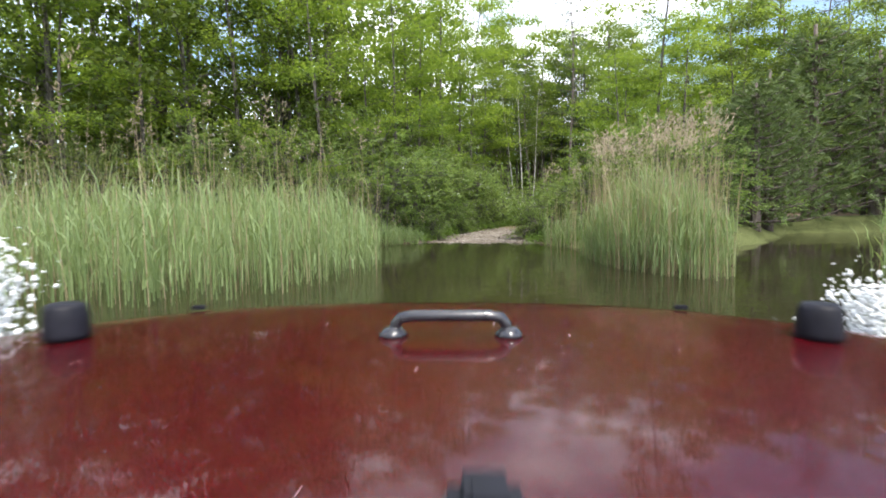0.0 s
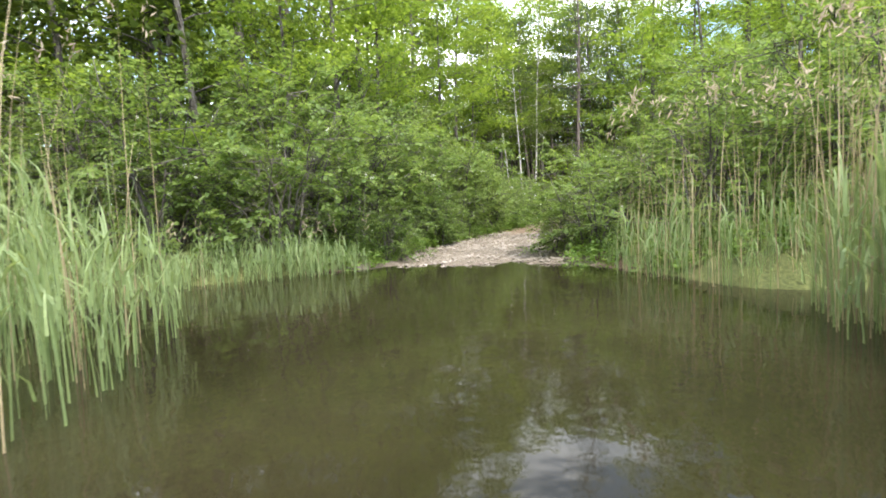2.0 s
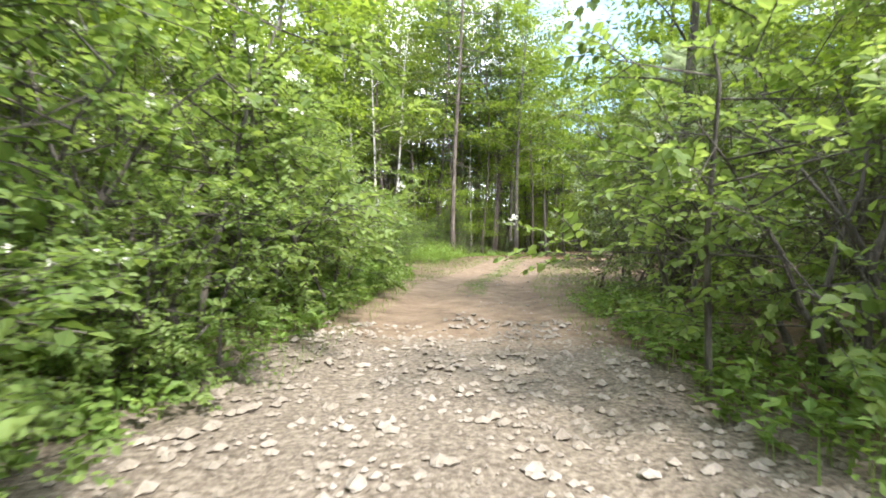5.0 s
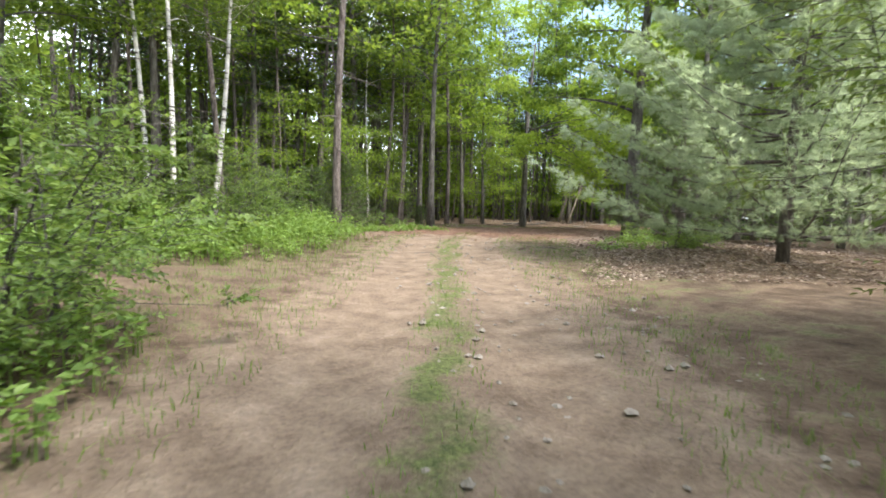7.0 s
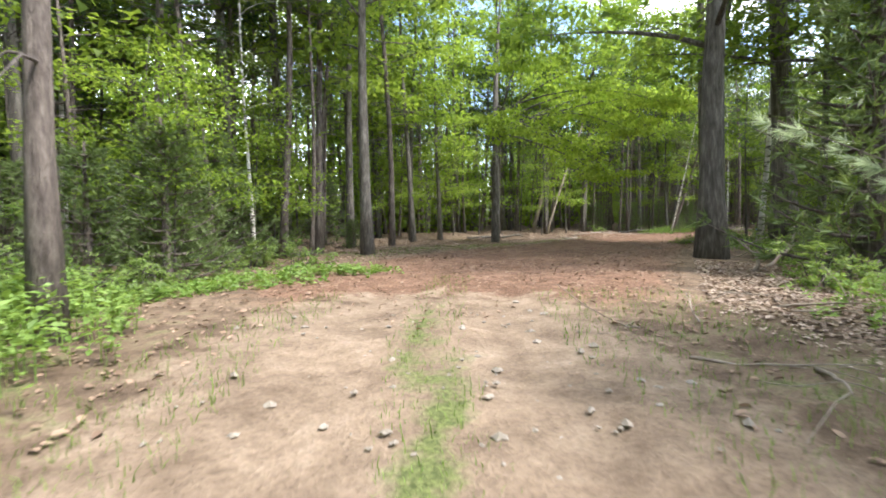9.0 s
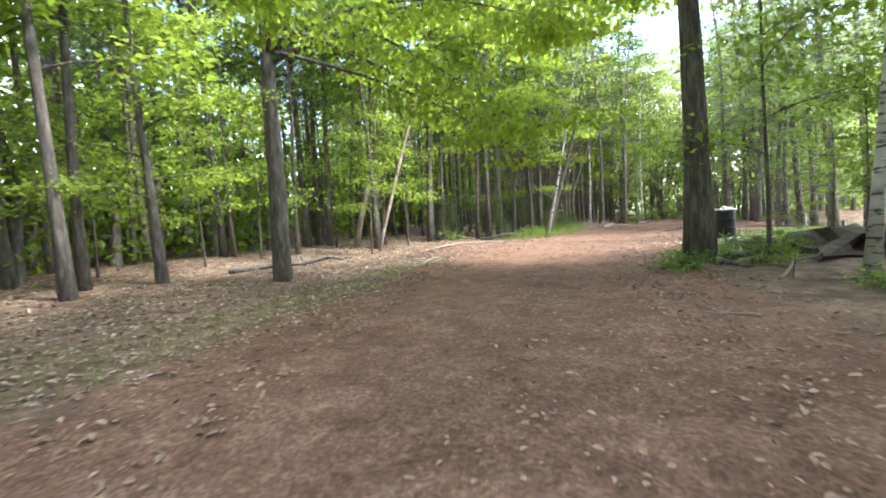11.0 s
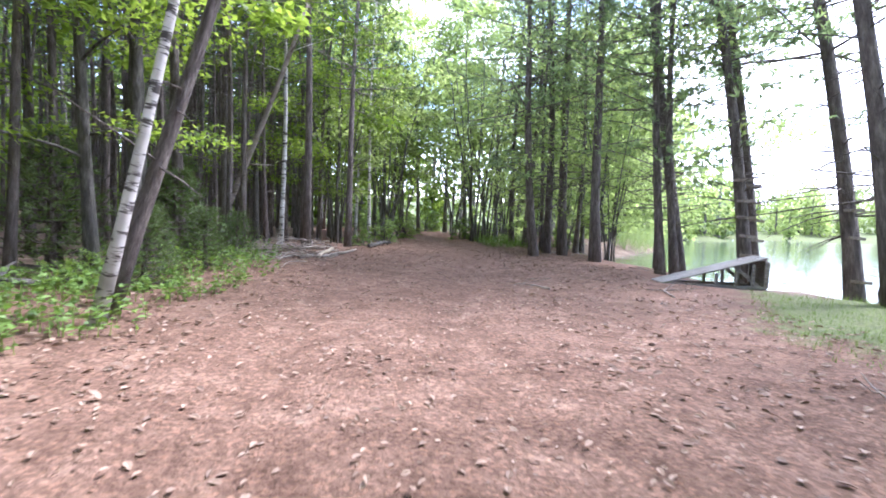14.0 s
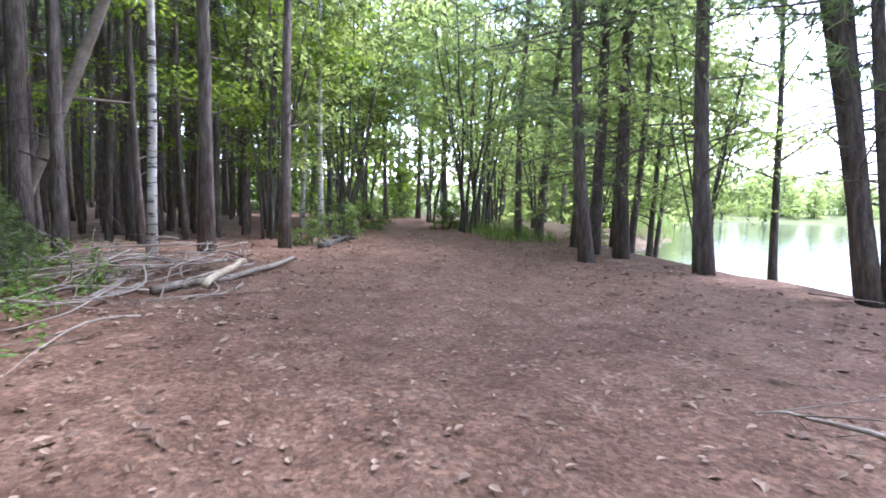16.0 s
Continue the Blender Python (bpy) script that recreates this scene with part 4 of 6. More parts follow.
big_pine = soft_pine("white_pine", 41, 8.6, "young white pine with long soft grey-green needles", 5.0, 0.085, 92, 30, 0.0048, 0.18, 16, 7)
put([big_pine], rng, [(17.2, 35.7, 1.0)], "white pine at the clearing")
put(hemlocks, rng, [(23.6, 38.4, 1.3), (21.8, 40.6, 1.5)], "conifers at the clearing")
put(canopy, rng, [(23.4, 41.2, 0.95), (27.0, 38.0, 0.7)], "maples along the track")
put(saplings, rng, [(13.4, 48.6, 0.7), (16.8, 52.0, 0.8), (9.8, 46.6, 0.6), (24.6, 60.4, 0.9)], "saplings at the wood's edge")
put(low_bushes, rng, clearing([(7.6, 44.0, 0.9), (9.6, 47.2, 0.8), (5.6, 42.6, 1.0), (3.8, 41.6, 1.2), (5.4, 40.4, 1.5), (4.0, 38.8, 1.7), (7.4, 46.2, 1.5), (3.0, 43.0, 1.9), (13.4, 50.8, 0.6), (18.2, 42.6, 0.6), (16.8, 39.8, 0.6)]), "undergrowth at the clearing", 0.03)

# the wood on both sides of the dirt track
old_maple = broad_tree("old_maple", 101, 15.0, 0.25, LEAF_MAPLE, BARK_GREY, "thick rough-barked maple standing beside the track", 0.38, 3.6, 18, 46, 0.15, True, split=True)
put([old_maple], rng, [(31.7, 47.3, 1.0, 0, 2)], "maples along the track")
put(birches, rng, [(30.14, 45.0, 1.15, 0), (51.4, 53.95, 0.9, 0), (57.3, 51.7, 0.9, 1), (59.5, 52.4, 0.9, 1)], "birches in the wood")
put(canopy, rng, [(25.28, 57.8, 0.95, 0, 3), (25.23, 62.1, 1.05, 1, 1), (25.6, 61.3, 1.0, 0, 2), (35.6, 61.8, 1.1), (64.6, 51.2, 0.8), (68.5, 49.0, 0.85), (57.6, 53.0, 0.8), (47.2, 55.6, 0.8), (36.3, 61.8, 1.0), (39.5, 65.0, 1.0), (33.6, 41.6, 0.85), (36.8, 40.6, 0.8), (27.5, 41.0, 0.7)], "maples along the track")
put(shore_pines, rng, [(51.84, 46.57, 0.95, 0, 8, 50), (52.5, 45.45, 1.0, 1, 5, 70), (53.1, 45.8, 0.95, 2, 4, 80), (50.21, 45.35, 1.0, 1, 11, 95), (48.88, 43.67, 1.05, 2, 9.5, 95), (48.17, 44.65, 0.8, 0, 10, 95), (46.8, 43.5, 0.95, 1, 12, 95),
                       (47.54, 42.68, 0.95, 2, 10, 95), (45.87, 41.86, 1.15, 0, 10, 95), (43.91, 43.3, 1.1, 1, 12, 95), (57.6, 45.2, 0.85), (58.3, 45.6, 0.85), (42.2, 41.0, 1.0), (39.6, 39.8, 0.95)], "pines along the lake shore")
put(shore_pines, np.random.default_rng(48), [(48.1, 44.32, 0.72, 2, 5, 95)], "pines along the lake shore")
put(pines, rng, [(30.6, 42.6, 1.05), (31.6, 40.8, 1.0), (41.5, 42.2, 0.85), (38.4, 42.0, 0.8), (52.3, 53.4, 0.95), (53.9, 52.3, 0.9), (50.6, 55.2, 1.0)], "pines beside the track")
shore_trees = [broad_tree("lakeside_tree", 35 + i, 9.0, 0.09, LEAF_SHORE_LIT, BARK_GREY, "slender broadleaved tree leaning over the lake shore", 0.14, 3.8, 17, 34, 0.19, flat=0.12) for i in range(2)]
spreading_tree = broad_tree("spreading_tree", 39, 9.5, 0.085, LEAF_SHORE_LIT, BARK_GREY, "slim lakeside tree with long feathery boughs over the water", 0.24, 5.6, 26, 40, 0.15, flat=0.12)
put([spreading_tree], rng, [(51.19, 43.02, 0.95, 0, 8, 95)], "trees leaning over the lake")
bend_trees = [broad_tree("bend_maple", 48 + i, 14.0, 0.12, LEAF_SHORE_LIT, BARK_GREY, "tall maple where the track bends away, backlight painted into its light green", 0.34, 4.2, 20, 26, 0.26, flat=0.26) for i in range(2)]
put(bend_trees, np.random.default_rng(46), [(62.4, 45.4, 0.9, 0), (66.2, 46.4, 1.0, 1), (69.5, 47.2, 1.0, 0), (62.0, 51.6, 0.85, 1)], "maples at the bend")
put(shore_trees, rng, [(57.4, 42.8, 1.1), (60.4, 41.0, 1.2), (54.9, 43.2, 0.9), (63.5, 39.2, 1.2), (55.8, 42.4, 0.8, 1, 8, 150)], "trees leaning over the lake")
put(thin_pines, rng, [(53.6, 44.6, 0.8), (54.8, 45.4, 0.8)], "thin pines along the lake shore")
put(clumps, rng, [(59.6, 47.0, 1.55), (51.6, 44.3, 0.8), (57.2, 43.6, 1.0), (61.8, 46.0, 1.5), (62.8, 43.2, 1.3), (63.0, 51.0, 1.5), (65.5, 47.2, 1.5), (60.4, 51.0, 1.35), (56.6, 52.9, 1.2), (66, 44, 1.4), (67.5, 50.0, 1.6)], "alder clumps at the lake")
put(maples, rng, [(45.6, 55.6, 0.8), (54.6, 55.4, 0.85), (57.4, 54.6, 0.85), (60.5, 53.6, 0.9)], "maples at the edge of the dense wood")
wood = clear(4.4)
put(pines + thin_pines + thin_pines, rng, fill(rng, 48, 38, 74, 54.4, 72, (0.75, 1.0), 1.4, wood), "trees of the dense wood")
put(pole_pines, rng, fill(rng, 95, 40, 70, 53.6, 66, (0.8, 1.1), 0.8, wood) + fill(rng, 64, 50, 68, 55.2, 63, (0.6, 0.95), 0.6, clear(4.5)), "slender poles of the dense wood")
put(far_canopy, rng, [(39.5, 58.2, 1.05), (43.6, 58.8, 1.0), (36.4, 58.8, 1.05), (47.6, 59.2, 1.0)] + fill(rng, 9, 48, 84, 61, 84, (0.75, 1.0), 3.4, wood), "canopy of the dense wood")
put(pines + far_canopy + thin_pines, rng, fill(rng, 30, 22, 42, 58, 80, (0.8, 1.05), 2.0, wood), "trees of the dense wood")
put(edge_trees + oaks, rng, fill(rng, 13, -5, 22, 61, 82, (0.9, 1.1), 2.9, wood), "trees of the dense wood")
put(far_canopy + pines, rng, fill(rng, 12, 30, 40, 26, 41, (0.6, 0.75), 2.8, clear(5.0)), "trees between track and lake")
put(far_canopy + oaks, rng, fill(rng, 9, 68, 86, 50, 60, (0.75, 0.95), 2.8, clear(3.0)), "trees at the far bend")
put(far_canopy, rng, [(76.9, 44.3, 0.8), (71.5, 43.0, 0.62)], "trees at the far bend")
put(birches, np.random.default_rng(43), [(42.3, 53.8, 0.8, 0, 13, 165)], "birches in the wood")
put(thin_pines, np.random.default_rng(44), [(42.75, 53.95, 0.9, 0, 14, 165)], "trees of the dense wood")
put(low_bushes, np.random.default_rng(45), [(25.7, 41.7, 0.6), (27.2, 42.2, 0.7), (24.6, 42.6, 0.45), (29.4, 42.4, 0.8)], "undergrowth along the track", 0.03)
put(canopy, np.random.default_rng(38), [(43.8, 56.7, 1.1), (46.9, 55.6, 1.0)], "maples along the track")
put(saplings, np.random.default_rng(39), [(13.0, 49.4, 0.75), (14.6, 50.6, 0.8), (15.9, 51.9, 0.85), (12.0, 50.6, 0.9), (16.9, 53.2, 0.8)], "saplings at the wood's edge")
put(hemlocks, np.random.default_rng(40), [(13.6, 50.2, 0.8), (15.2, 52.6, 0.9), (11.2, 49.6, 0.7), (16.4, 54.4, 0.9)], "dark young conifers at the wood's edge")
put(low_bushes, np.random.default_rng(41), [(12.8, 47.6, 0.6), (14.3, 48.9, 0.55), (15.4, 50.6, 0.7), (11.4, 47.0, 0.6), (16.6, 52.2, 0.6)], "undergrowth at the wood's edge", 0.03)
put(saplings, rng, fill(rng, 11, 27, 46, 58, 68, (0.6, 1.2), 1.6, clear(4.2)), "saplings in the wood")
put(maples, np.random.default_rng(35), [(35.2, 42.8, 0.8), (38.6, 42.4, 0.75), (33.2, 40.0, 0.9)], "maples along the track")
put(edge_trees, np.random.default_rng(36), [(30.0, 43.3, 0.8)], "old oaks beside the track")
put(saplings, np.random.default_rng(37), [(32.3, 46.1, 1.35), (29.6, 46.0, 0.22)], "saplings beside the old maple")
put(saplings, rng, [(33.4, 44.4, 0.9), (35.6, 44.6, 0.8), (34.2, 57.4, 0.8), (36.8, 57.6, 1.0)], "saplings in the wood")
put(hemlocks, rng, [(43.4, 57.0, 0.75), (46.2, 56.6, 0.8), (47.6, 55.2, 0.6), (50.0, 56.2, 0.8), (40.6, 58.0, 0.7), (44.6, 54.4, 0.4), (46.4, 54.2, 0.42), (48.2, 54.2, 0.36), (20.9, 55.6, 0.4), (49.4, 54.7, 0.3)], "feathery conifers under the trees")
put(low_bushes, rng, [(31.2, 46.2, 0.55), (32.8, 46.8, 0.5), (33.0, 46.0, 0.5), (30.9, 47.6, 0.4), (57.6, 51.2, 0.9), (60.5, 50.4, 1.0), (61.5, 47.0, 1.1), (46.4, 41.6, 0.5), (55.0, 51.9, 0.6), (44.8, 55.4, 0.5),
                      (38.6, 56.6, 0.5), (29.0, 44.0, 0.8), (27.8, 43.2, 0.8), (43.2, 41.2, 0.6), (58.5, 43.2, 0.9), (70.5, 48.4, 1.6), (71.5, 51.8, 1.6), (69.0, 52.0, 1.4), (73.5, 50.2, 1.8), (18.6, 38.2, 0.55), (20.2, 38.9, 0.6)], "undergrowth along the track", 0.03)


def reaching_maple(x, y):
    """A maple at the track's side whose long low limb hangs leaves over the way."""
    rng_ = np.random.default_rng(108)
    z = z_at(x, y)
    line = trunk_line(rng_, 12.0, 0.02)
    wood_ = Shape()
    wood_.tube(line, 0.23 * (1 - 0.8 * np.linspace(0, 1, 12)), 10, knots=0.06, rng=rng_)
    thing = new("leaning_maple")
    part("trunk", wood_.mesh("trunk", BARK_GREY), None, thing)
    for ends in (((1.2, -3.4, 4.4), (1.5, -5.9, 2.35)), ((2.2, -3.0, 4.8), (2.6, -5.2, 2.6)), ((0.6, -3.2, 5.4), (0.2, -6.1, 2.9)), ((3.2, -1.8, 5.4), (5.0, -3.4, 3.4)), ((0.6, -3.4, 6.6), (0.4, -6.6, 4.6)), ((-1.6, -2.0, 6.0), (-3.2, -3.6, 4.6)), ((2.4, -2.6, 7.0), (3.6, -5.6, 5.4)), ((2.0, -4.0, 8.0), (4.4, -6.8, 6.2)), ((4.0, -3.0, 8.4), (7.2, -5.0, 6.8)), ((1.0, -4.0, 8.8), (1.4, -7.8, 7.2)), ((0.8, -4.0, 7.4), (1.4, -7.4, 5.7)), ((2.4, -4.2, 7.2), (3.4, -7.2, 5.9)), ((-2.0, -3.2, 8.0), (-4.4, -5.4, 6.6))):
        a, b, c = on_line(line, 0.42 + rng_.uniform(0, 0.15)), np.array(ends[0]), np.array(ends[1])
        t = np.linspace(0, 1, 10)[:, None]
        pts = a * (1 - t) ** 2 + 2 * b * t * (1 - t) + c * t ** 2
        limb, centers = Shape(), []
        limb.tube(pts, np.linspace(0.05, 0.008, 10), 7)
        for q in 1.02 - 0.62 * np.linspace(1, 0, 24) ** 1.7:
            p = on_line(pts, q)
            o = rng_.normal(size=3) * (0.45, 0.45, 0.14)
            limb.tube(np.array([p, p + o * 0.6, p + o]), [0.009, 0.006, 0.003], 4, cap=False)
            centers.append(p + o)
        at, way, up, size = spray(rng_, centers, 54, 0.5, 0.12, 0.125, 0.9)
        wx, wy, wz = at[:, 0] + x, at[:, 1] + y, at[:, 2] + z - 0.1
        over = along_track(wx, wy)[0]
        free = ((over > 1.6) | (wz > 2.62)) & ((wx < 30.4) | (over > 2.6) | (wz > 5))
        branch = part("limb", limb.mesh("limb", BARK_GREY), None, thing)
        part("foliage", round_leaf_mesh("foliage", at[free], way[free], up[free], size[free], LEAF_HANGING_LIT, 0.8), None, branch)
    thing.location = (x, y, z - 0.1)
    tagged(thing, "maple with long low limbs over the track, light painted into its hanging leaves", "tree", "maples along the track")


reaching_maple(28.92, 55.98)


def snag(x, y, h, r, lean, toward):
    """A broken birch: a bare white trunk with a splintered top and stubs."""
    rng_ = np.random.default_rng(int(x * 10))
    line = trunk_line(rng_, h, 0.0, 0.05, 9) + np.outer(np.linspace(0, h * lean, 9), (math.cos(toward), math.sin(toward), 0))
    wood_ = Shape()
    wood_.tube(line, np.linspace(r * 1.15, r * 0.75, 9), 10, knots=0.08, rng=rng_)
    for _ in range(5):
        wood_.tube(np.array([line[-1], line[-1] + rng_.normal(size=3) * (0.06, 0.06, 0) + (0, 0, 0.25)]), [r * 0.4, 0.01], 4)
    for f in (0.35, 0.6, 0.8):
        s = on_line(line, f)
        wood_.tube(np.array([s, s + rng_.normal(size=3) * (0.3, 0.3, 0.1)]), [0.03, 0.01], 5)
    thing = new("dead_tree")
    part("trunk", wood_.mesh("trunk", TWIG if lean > 0.2 else BARK_BIRCH), None, thing)
    thing.location = (x, y, z_at(x, y) - 0.1)
    tagged(thing, "broken dead trunk with a splintered top", "tree", "dead trees")


snag(32.68, 64.97, 7.0, 0.34, 0.05, 0.5)
snag(34.88, 57.66, 6.6, 0.06, 0.38, -0.35)
snag(36.0, 59.6, 6.4, 0.10, 0.34, -0.2)
snag(50.8, 55.6, 6.5, 0.07, 0.36, -1.5)


# ---- distance: woods all round ----
def far_woods(name, seed, spots, label, leaf_mat, leaf=1.0, clumps=100):
    r = np.random.default_rng(seed)
    at, trunk = [], Shape()
    for x, y, h in spots:
        z = z_at(x, y)
        w = h * r.uniform(0.2, 0.3)
        k = r.uniform(0.0, 1, clumps)
        ring = w * np.sqrt(np.maximum(0.05, 1 - (k * 1.5 - 0.55) ** 2)) * r.uniform(0.45, 1.05, clumps)
        a = r.uniform(0, 6.28, clumps)
        at.append(np.stack([x + ring * np.cos(a), y + ring * np.sin(a), z + h * k], -1))
        trunk.tube(np.array([(x, y, z - 0.3), (x + 0.2, y, z + h * 0.5), (x, y + 0.1, z + h * 0.9)]), [0.22, 0.15, 0.05], 5, cap=False)
    at = np.concatenate(at)
    at = np.repeat(at, 3, 0) + r.normal(size=(len(at) * 3, 3)) * 0.35
    n = len(at)
    ob = new(name)
    part("trunk", trunk.mesh("trunk", BARK_GREY), None, ob)
    part("crown", leaf_mesh("crown", at, r.normal(size=(n, 3)), r.normal(size=(n, 3)) + (0, 0, 1.2), leaf * r.uniform(0.5, 1.2, n), leaf_mat, 0.7), None, ob)
    tagged(ob, label, "woods", kind="stuff")


r = np.random.default_rng(76)
deep = fill(r, 130, -14, 90, 68, 88, (8, 15), 1.8, clear(12)) + fill(r, 20, 70, 92, 51, 72, (8, 14), 2.0, clear(7)) + fill(r, 22, -24, 4, 34, 66, (8, 14), 2.2, clear(6.5)) + fill(r, 16, 25, 36, 20, 36, (6, 9), 2.4, clear(8)) + fill(r, 10, -26, -9, 21, 30, (6, 11), 2.2, clear(6)) + fill(r, 34, -34, 2, 36, 62, (13, 18), 2.0, clear(7))
deep += [(76, 50, 9), (78, 53, 11), (80.5, 50.5, 12), (77, 56, 11), (75.5, 53, 5), (75, 47.5, 3), (82, 54, 12), (6.5, 68, 14), (9.5, 66, 13), (3.5, 66, 13), (12.5, 65, 14), (7.8, 62.5, 12)]
under = fill(r, 40, -6, 19, 60, 70, (3.0, 6.0), 1.3, clear(8)) + fill(r, 26, -16, 3, 44, 60, (3, 6), 1.6, clear(7)) + fill(r, 26, -2, 15, 56, 64, (3, 5), 1.3, clear(8)) + fill(r, 30, -24, -4, 27, 40, (9, 15), 1.8, clear(6))
lit = fill(r, 64, 19, 48, 62, 72, (2.5, 5.5), 1.2, clear(8)) + fill(r, 52, 46, 78, 63, 72, (2.0, 4.5), 1.2, clear(6))
# Brighter maple leaf colour stands in for sun falling on this undergrowth.
far_woods("sunlit_undergrowth", 11, lit, "leafy undergrowth behind the stems of the wood, sunlight painted by brighter leaf colour", LEAF_MAPLE, 0.3, 110)
far_woods("undergrowth_woods", 9, under, "leafy undergrowth deep inside the wood", LEAF_WOOD, 0.34, 120)
far_woods("deep_woods", 6, deep, "shady depth of the mixed forest behind the first trees", LEAF_WOOD, 0.5, 120)
r = np.random.default_rng(77)
ring = []
for i in range(230):
    a = r.uniform(0, 6.28)
    d = r.uniform(56, 86)
    x, y = 24 + 1.0 * d * math.cos(a), 38 + d * math.sin(a)
    if clear(8)(x, y) and not (y > 82 and r.uniform() < 0.3):
        ring.append((x, y, r.uniform(13, 20)))
far_woods("far_woods", 7, ring, "far mixed woods round the place", LEAF_OAK)
shore = []
for i in range(4000):
    x, y = r.uniform(40, 150), r.uniform(-100, 50)
    k = inside_by(LAKE, np.array([x]), np.array([y]))[0]
    if -20 < k < -1.5 and (x > 66 or y < 5) and clear(10)(x, y) and len(shore) < 170:
        shore.append((x, y, r.uniform(3.5, 6.5) + 0.25 * max(0, -k - 4)))
tall_shore = [p for p in fill(r, 60, 68, 104, 18, 42, (8.5, 13.0), 1.8, clear(9)) if inside_by(LAKE, np.array([p[0]]), np.array([p[1]]))[0] > -13]
# Both far woods use the leaf colour with the glare painted in.
far_woods("bank_woods", 12, tall_shore, "taller trees on the far lake bank, glare painted into their light green", LEAF_SHORE_LIT, 0.5, 130)
far_woods("shore_woods", 8, shore, "woods along the far lake shore, glare painted into their pale green", LEAF_SHORE_LIT, 0.55, 130)


# ---- reeds, grass, herbs, litter and stones ----
def spots_in(poly, n, r):
    p = np.array(poly)
    out = np.empty((0, 2))
    while len(out) < n:
        q = r.uniform(p.min(0), p.max(0), (n * 2, 2))
        out = np.concatenate([out, q[inside_by(poly, q[:, 0], q[:, 1]) > 0]])
    return out[:n]


def blades(xy, z0, h, lean, width, r, mat, name, steps=3, droop=0.25):
    """Narrow upright blades that taper and bend."""
    n = len(xy)
    a = r.uniform(0, 6.28, n)
    w = np.stack([np.cos(a), np.sin(a), a * 0], -1)
    side = np.stack([-np.sin(a + r.normal(size=n)), np.cos(a), a * 0], -1) * np.asarray(width).reshape(-1, 1)
    base = np.stack([xy[:, 0], xy[:, 1], z0], -1)
    rows = []
    for k in np.linspace(0, 1, steps + 1)[:-1]:
        p = base + w * (lean * h * k ** 2)[:, None] + np.stack([a * 0, a * 0, h * (k - droop * lean * k ** 3)], -1)
        rows += [p - side * (1 - 0.6 * k), p + side * (1 - 0.6 * k)]
    tip = base + w * (lean * h)[:, None] + np.stack([a * 0, a * 0, h * (1 - droop * lean)], -1)
    verts = np.stack(rows + [tip], 1).reshape(-1, 3)
    m = 2 * steps + 1
    faces = []
    for q in range(steps - 1):
        faces.append([2 * q, 2 * q + 1, 2 * q + 3, 2 * q + 2])
    k = np.arange(n)[:, None] * m
    quads = np.concatenate([k + np.array([f]) for f in faces], 0)
    tris = k + np.array([[m - 3, m - 2, m - 1]])
    return mesh_from(name, verts, quads.tolist() + tris.tolist(), mat)


def reed_bed(poly, n, tall, dead_tall, dead, seed, label, plumed=0.9):
    r = np.random.default_rng(seed)
    bed = new("reed_bed")
    xy = spots_in(poly, n, r)
    edge = smooth(0.0, 0.8, inside_by(poly, xy[:, 0], xy[:, 1]))
    h = tall * (0.62 + 0.38 * edge) * r.uniform(0.72, 1.15, n)
    part("stem", blades(xy, np.full(n, -0.35), h + 0.35, r.uniform(0.0, 0.12, n), 0.007, r, REED_GREEN, "stem"), None, bed)
    q = np.repeat(np.arange(n), 4)
    lz = h[q] * r.uniform(0.1, 0.8, len(q))
    part("blade", blades(xy[q] + r.normal(size=(len(q), 2)) * 0.03, lz, h[q] * r.uniform(0.3, 0.55, len(q)), r.uniform(0.15, 0.9, len(q)), 0.008, r, REED_GREEN, "blade", 3, 0.5), None, bed)
    xy = spots_in(poly, dead, r)
    h = dead_tall * r.uniform(0.5, 1.0, dead)
    lean = r.uniform(0, 0.16, dead)
    part("dry_stalk", blades(xy, np.full(dead, -0.35), h + 0.35, lean, 0.0048, r, REED_TAN, "dry_stalk"), None, bed)
    top = h > dead_tall * plumed
    t = np.concatenate([xy[top], h[top, None]], 1)
    m = 10
    at = np.repeat(t, m, 0) + np.stack([r.normal(size=len(t) * m) * 0.03, r.normal(size=len(t) * m) * 0.03, r.uniform(-0.28, 0.04, len(t) * m)], -1)
    part("plume", leaf_mesh("plume", at, r.normal(size=at.shape) * 0.6 + (0.3, 0.1, 0.9), r.normal(size=at.shape), 0.10 * r.uniform(0.6, 1.2, len(at)), PLUME, 0.22), None, bed)
    tagged(bed, label, "reeds", kind="stuff")


reed_bed([(-0.3, 12.4), (-1, 10.7), (-2.2, 9.8), (-5, 9.3), (-9, 9.5), (-10, 17.5), (-3.2, 18), (-0.9, 16.8), (-0.4, 14.6)], 2600, 1.5, 2.9, 800, 21, "green reeds with tall dry stalks standing in the water", 0.95)
reed_bed([(3.7, 12.9), (4.1, 11.4), (4.6, 10.9), (5.1, 11.4), (6.0, 14.2), (5.8, 15.8), (4.6, 16.2), (3.9, 15)], 1150, 1.65, 2.55, 800, 22, "clump of reeds with pale dry plumes in the water")
reed_bed([(5.6, 9.4), (8.6, 8.8), (9, 11.0), (6.4, 10.9)], 260, 1.5, 2.4, 40, 23, "sparse reeds at the pond's edge")
reed_bed([(3.7, 17.6), (4.6, 16.8), (7.5, 16.2), (8.5, 17.2), (5.4, 18.6), (3.9, 19.2)], 330, 1.2, 2.3, 200, 24, "thin reeds before the shrubs")
reed_bed([(-2.4, 19.3), (-0.5, 19.9), (0.3, 20.3), (0.3, 21.0), (-0.9, 21.3), (-3.4, 20.4)], 380, 0.8, 1.0, 40, 25, "low reeds on the bank")
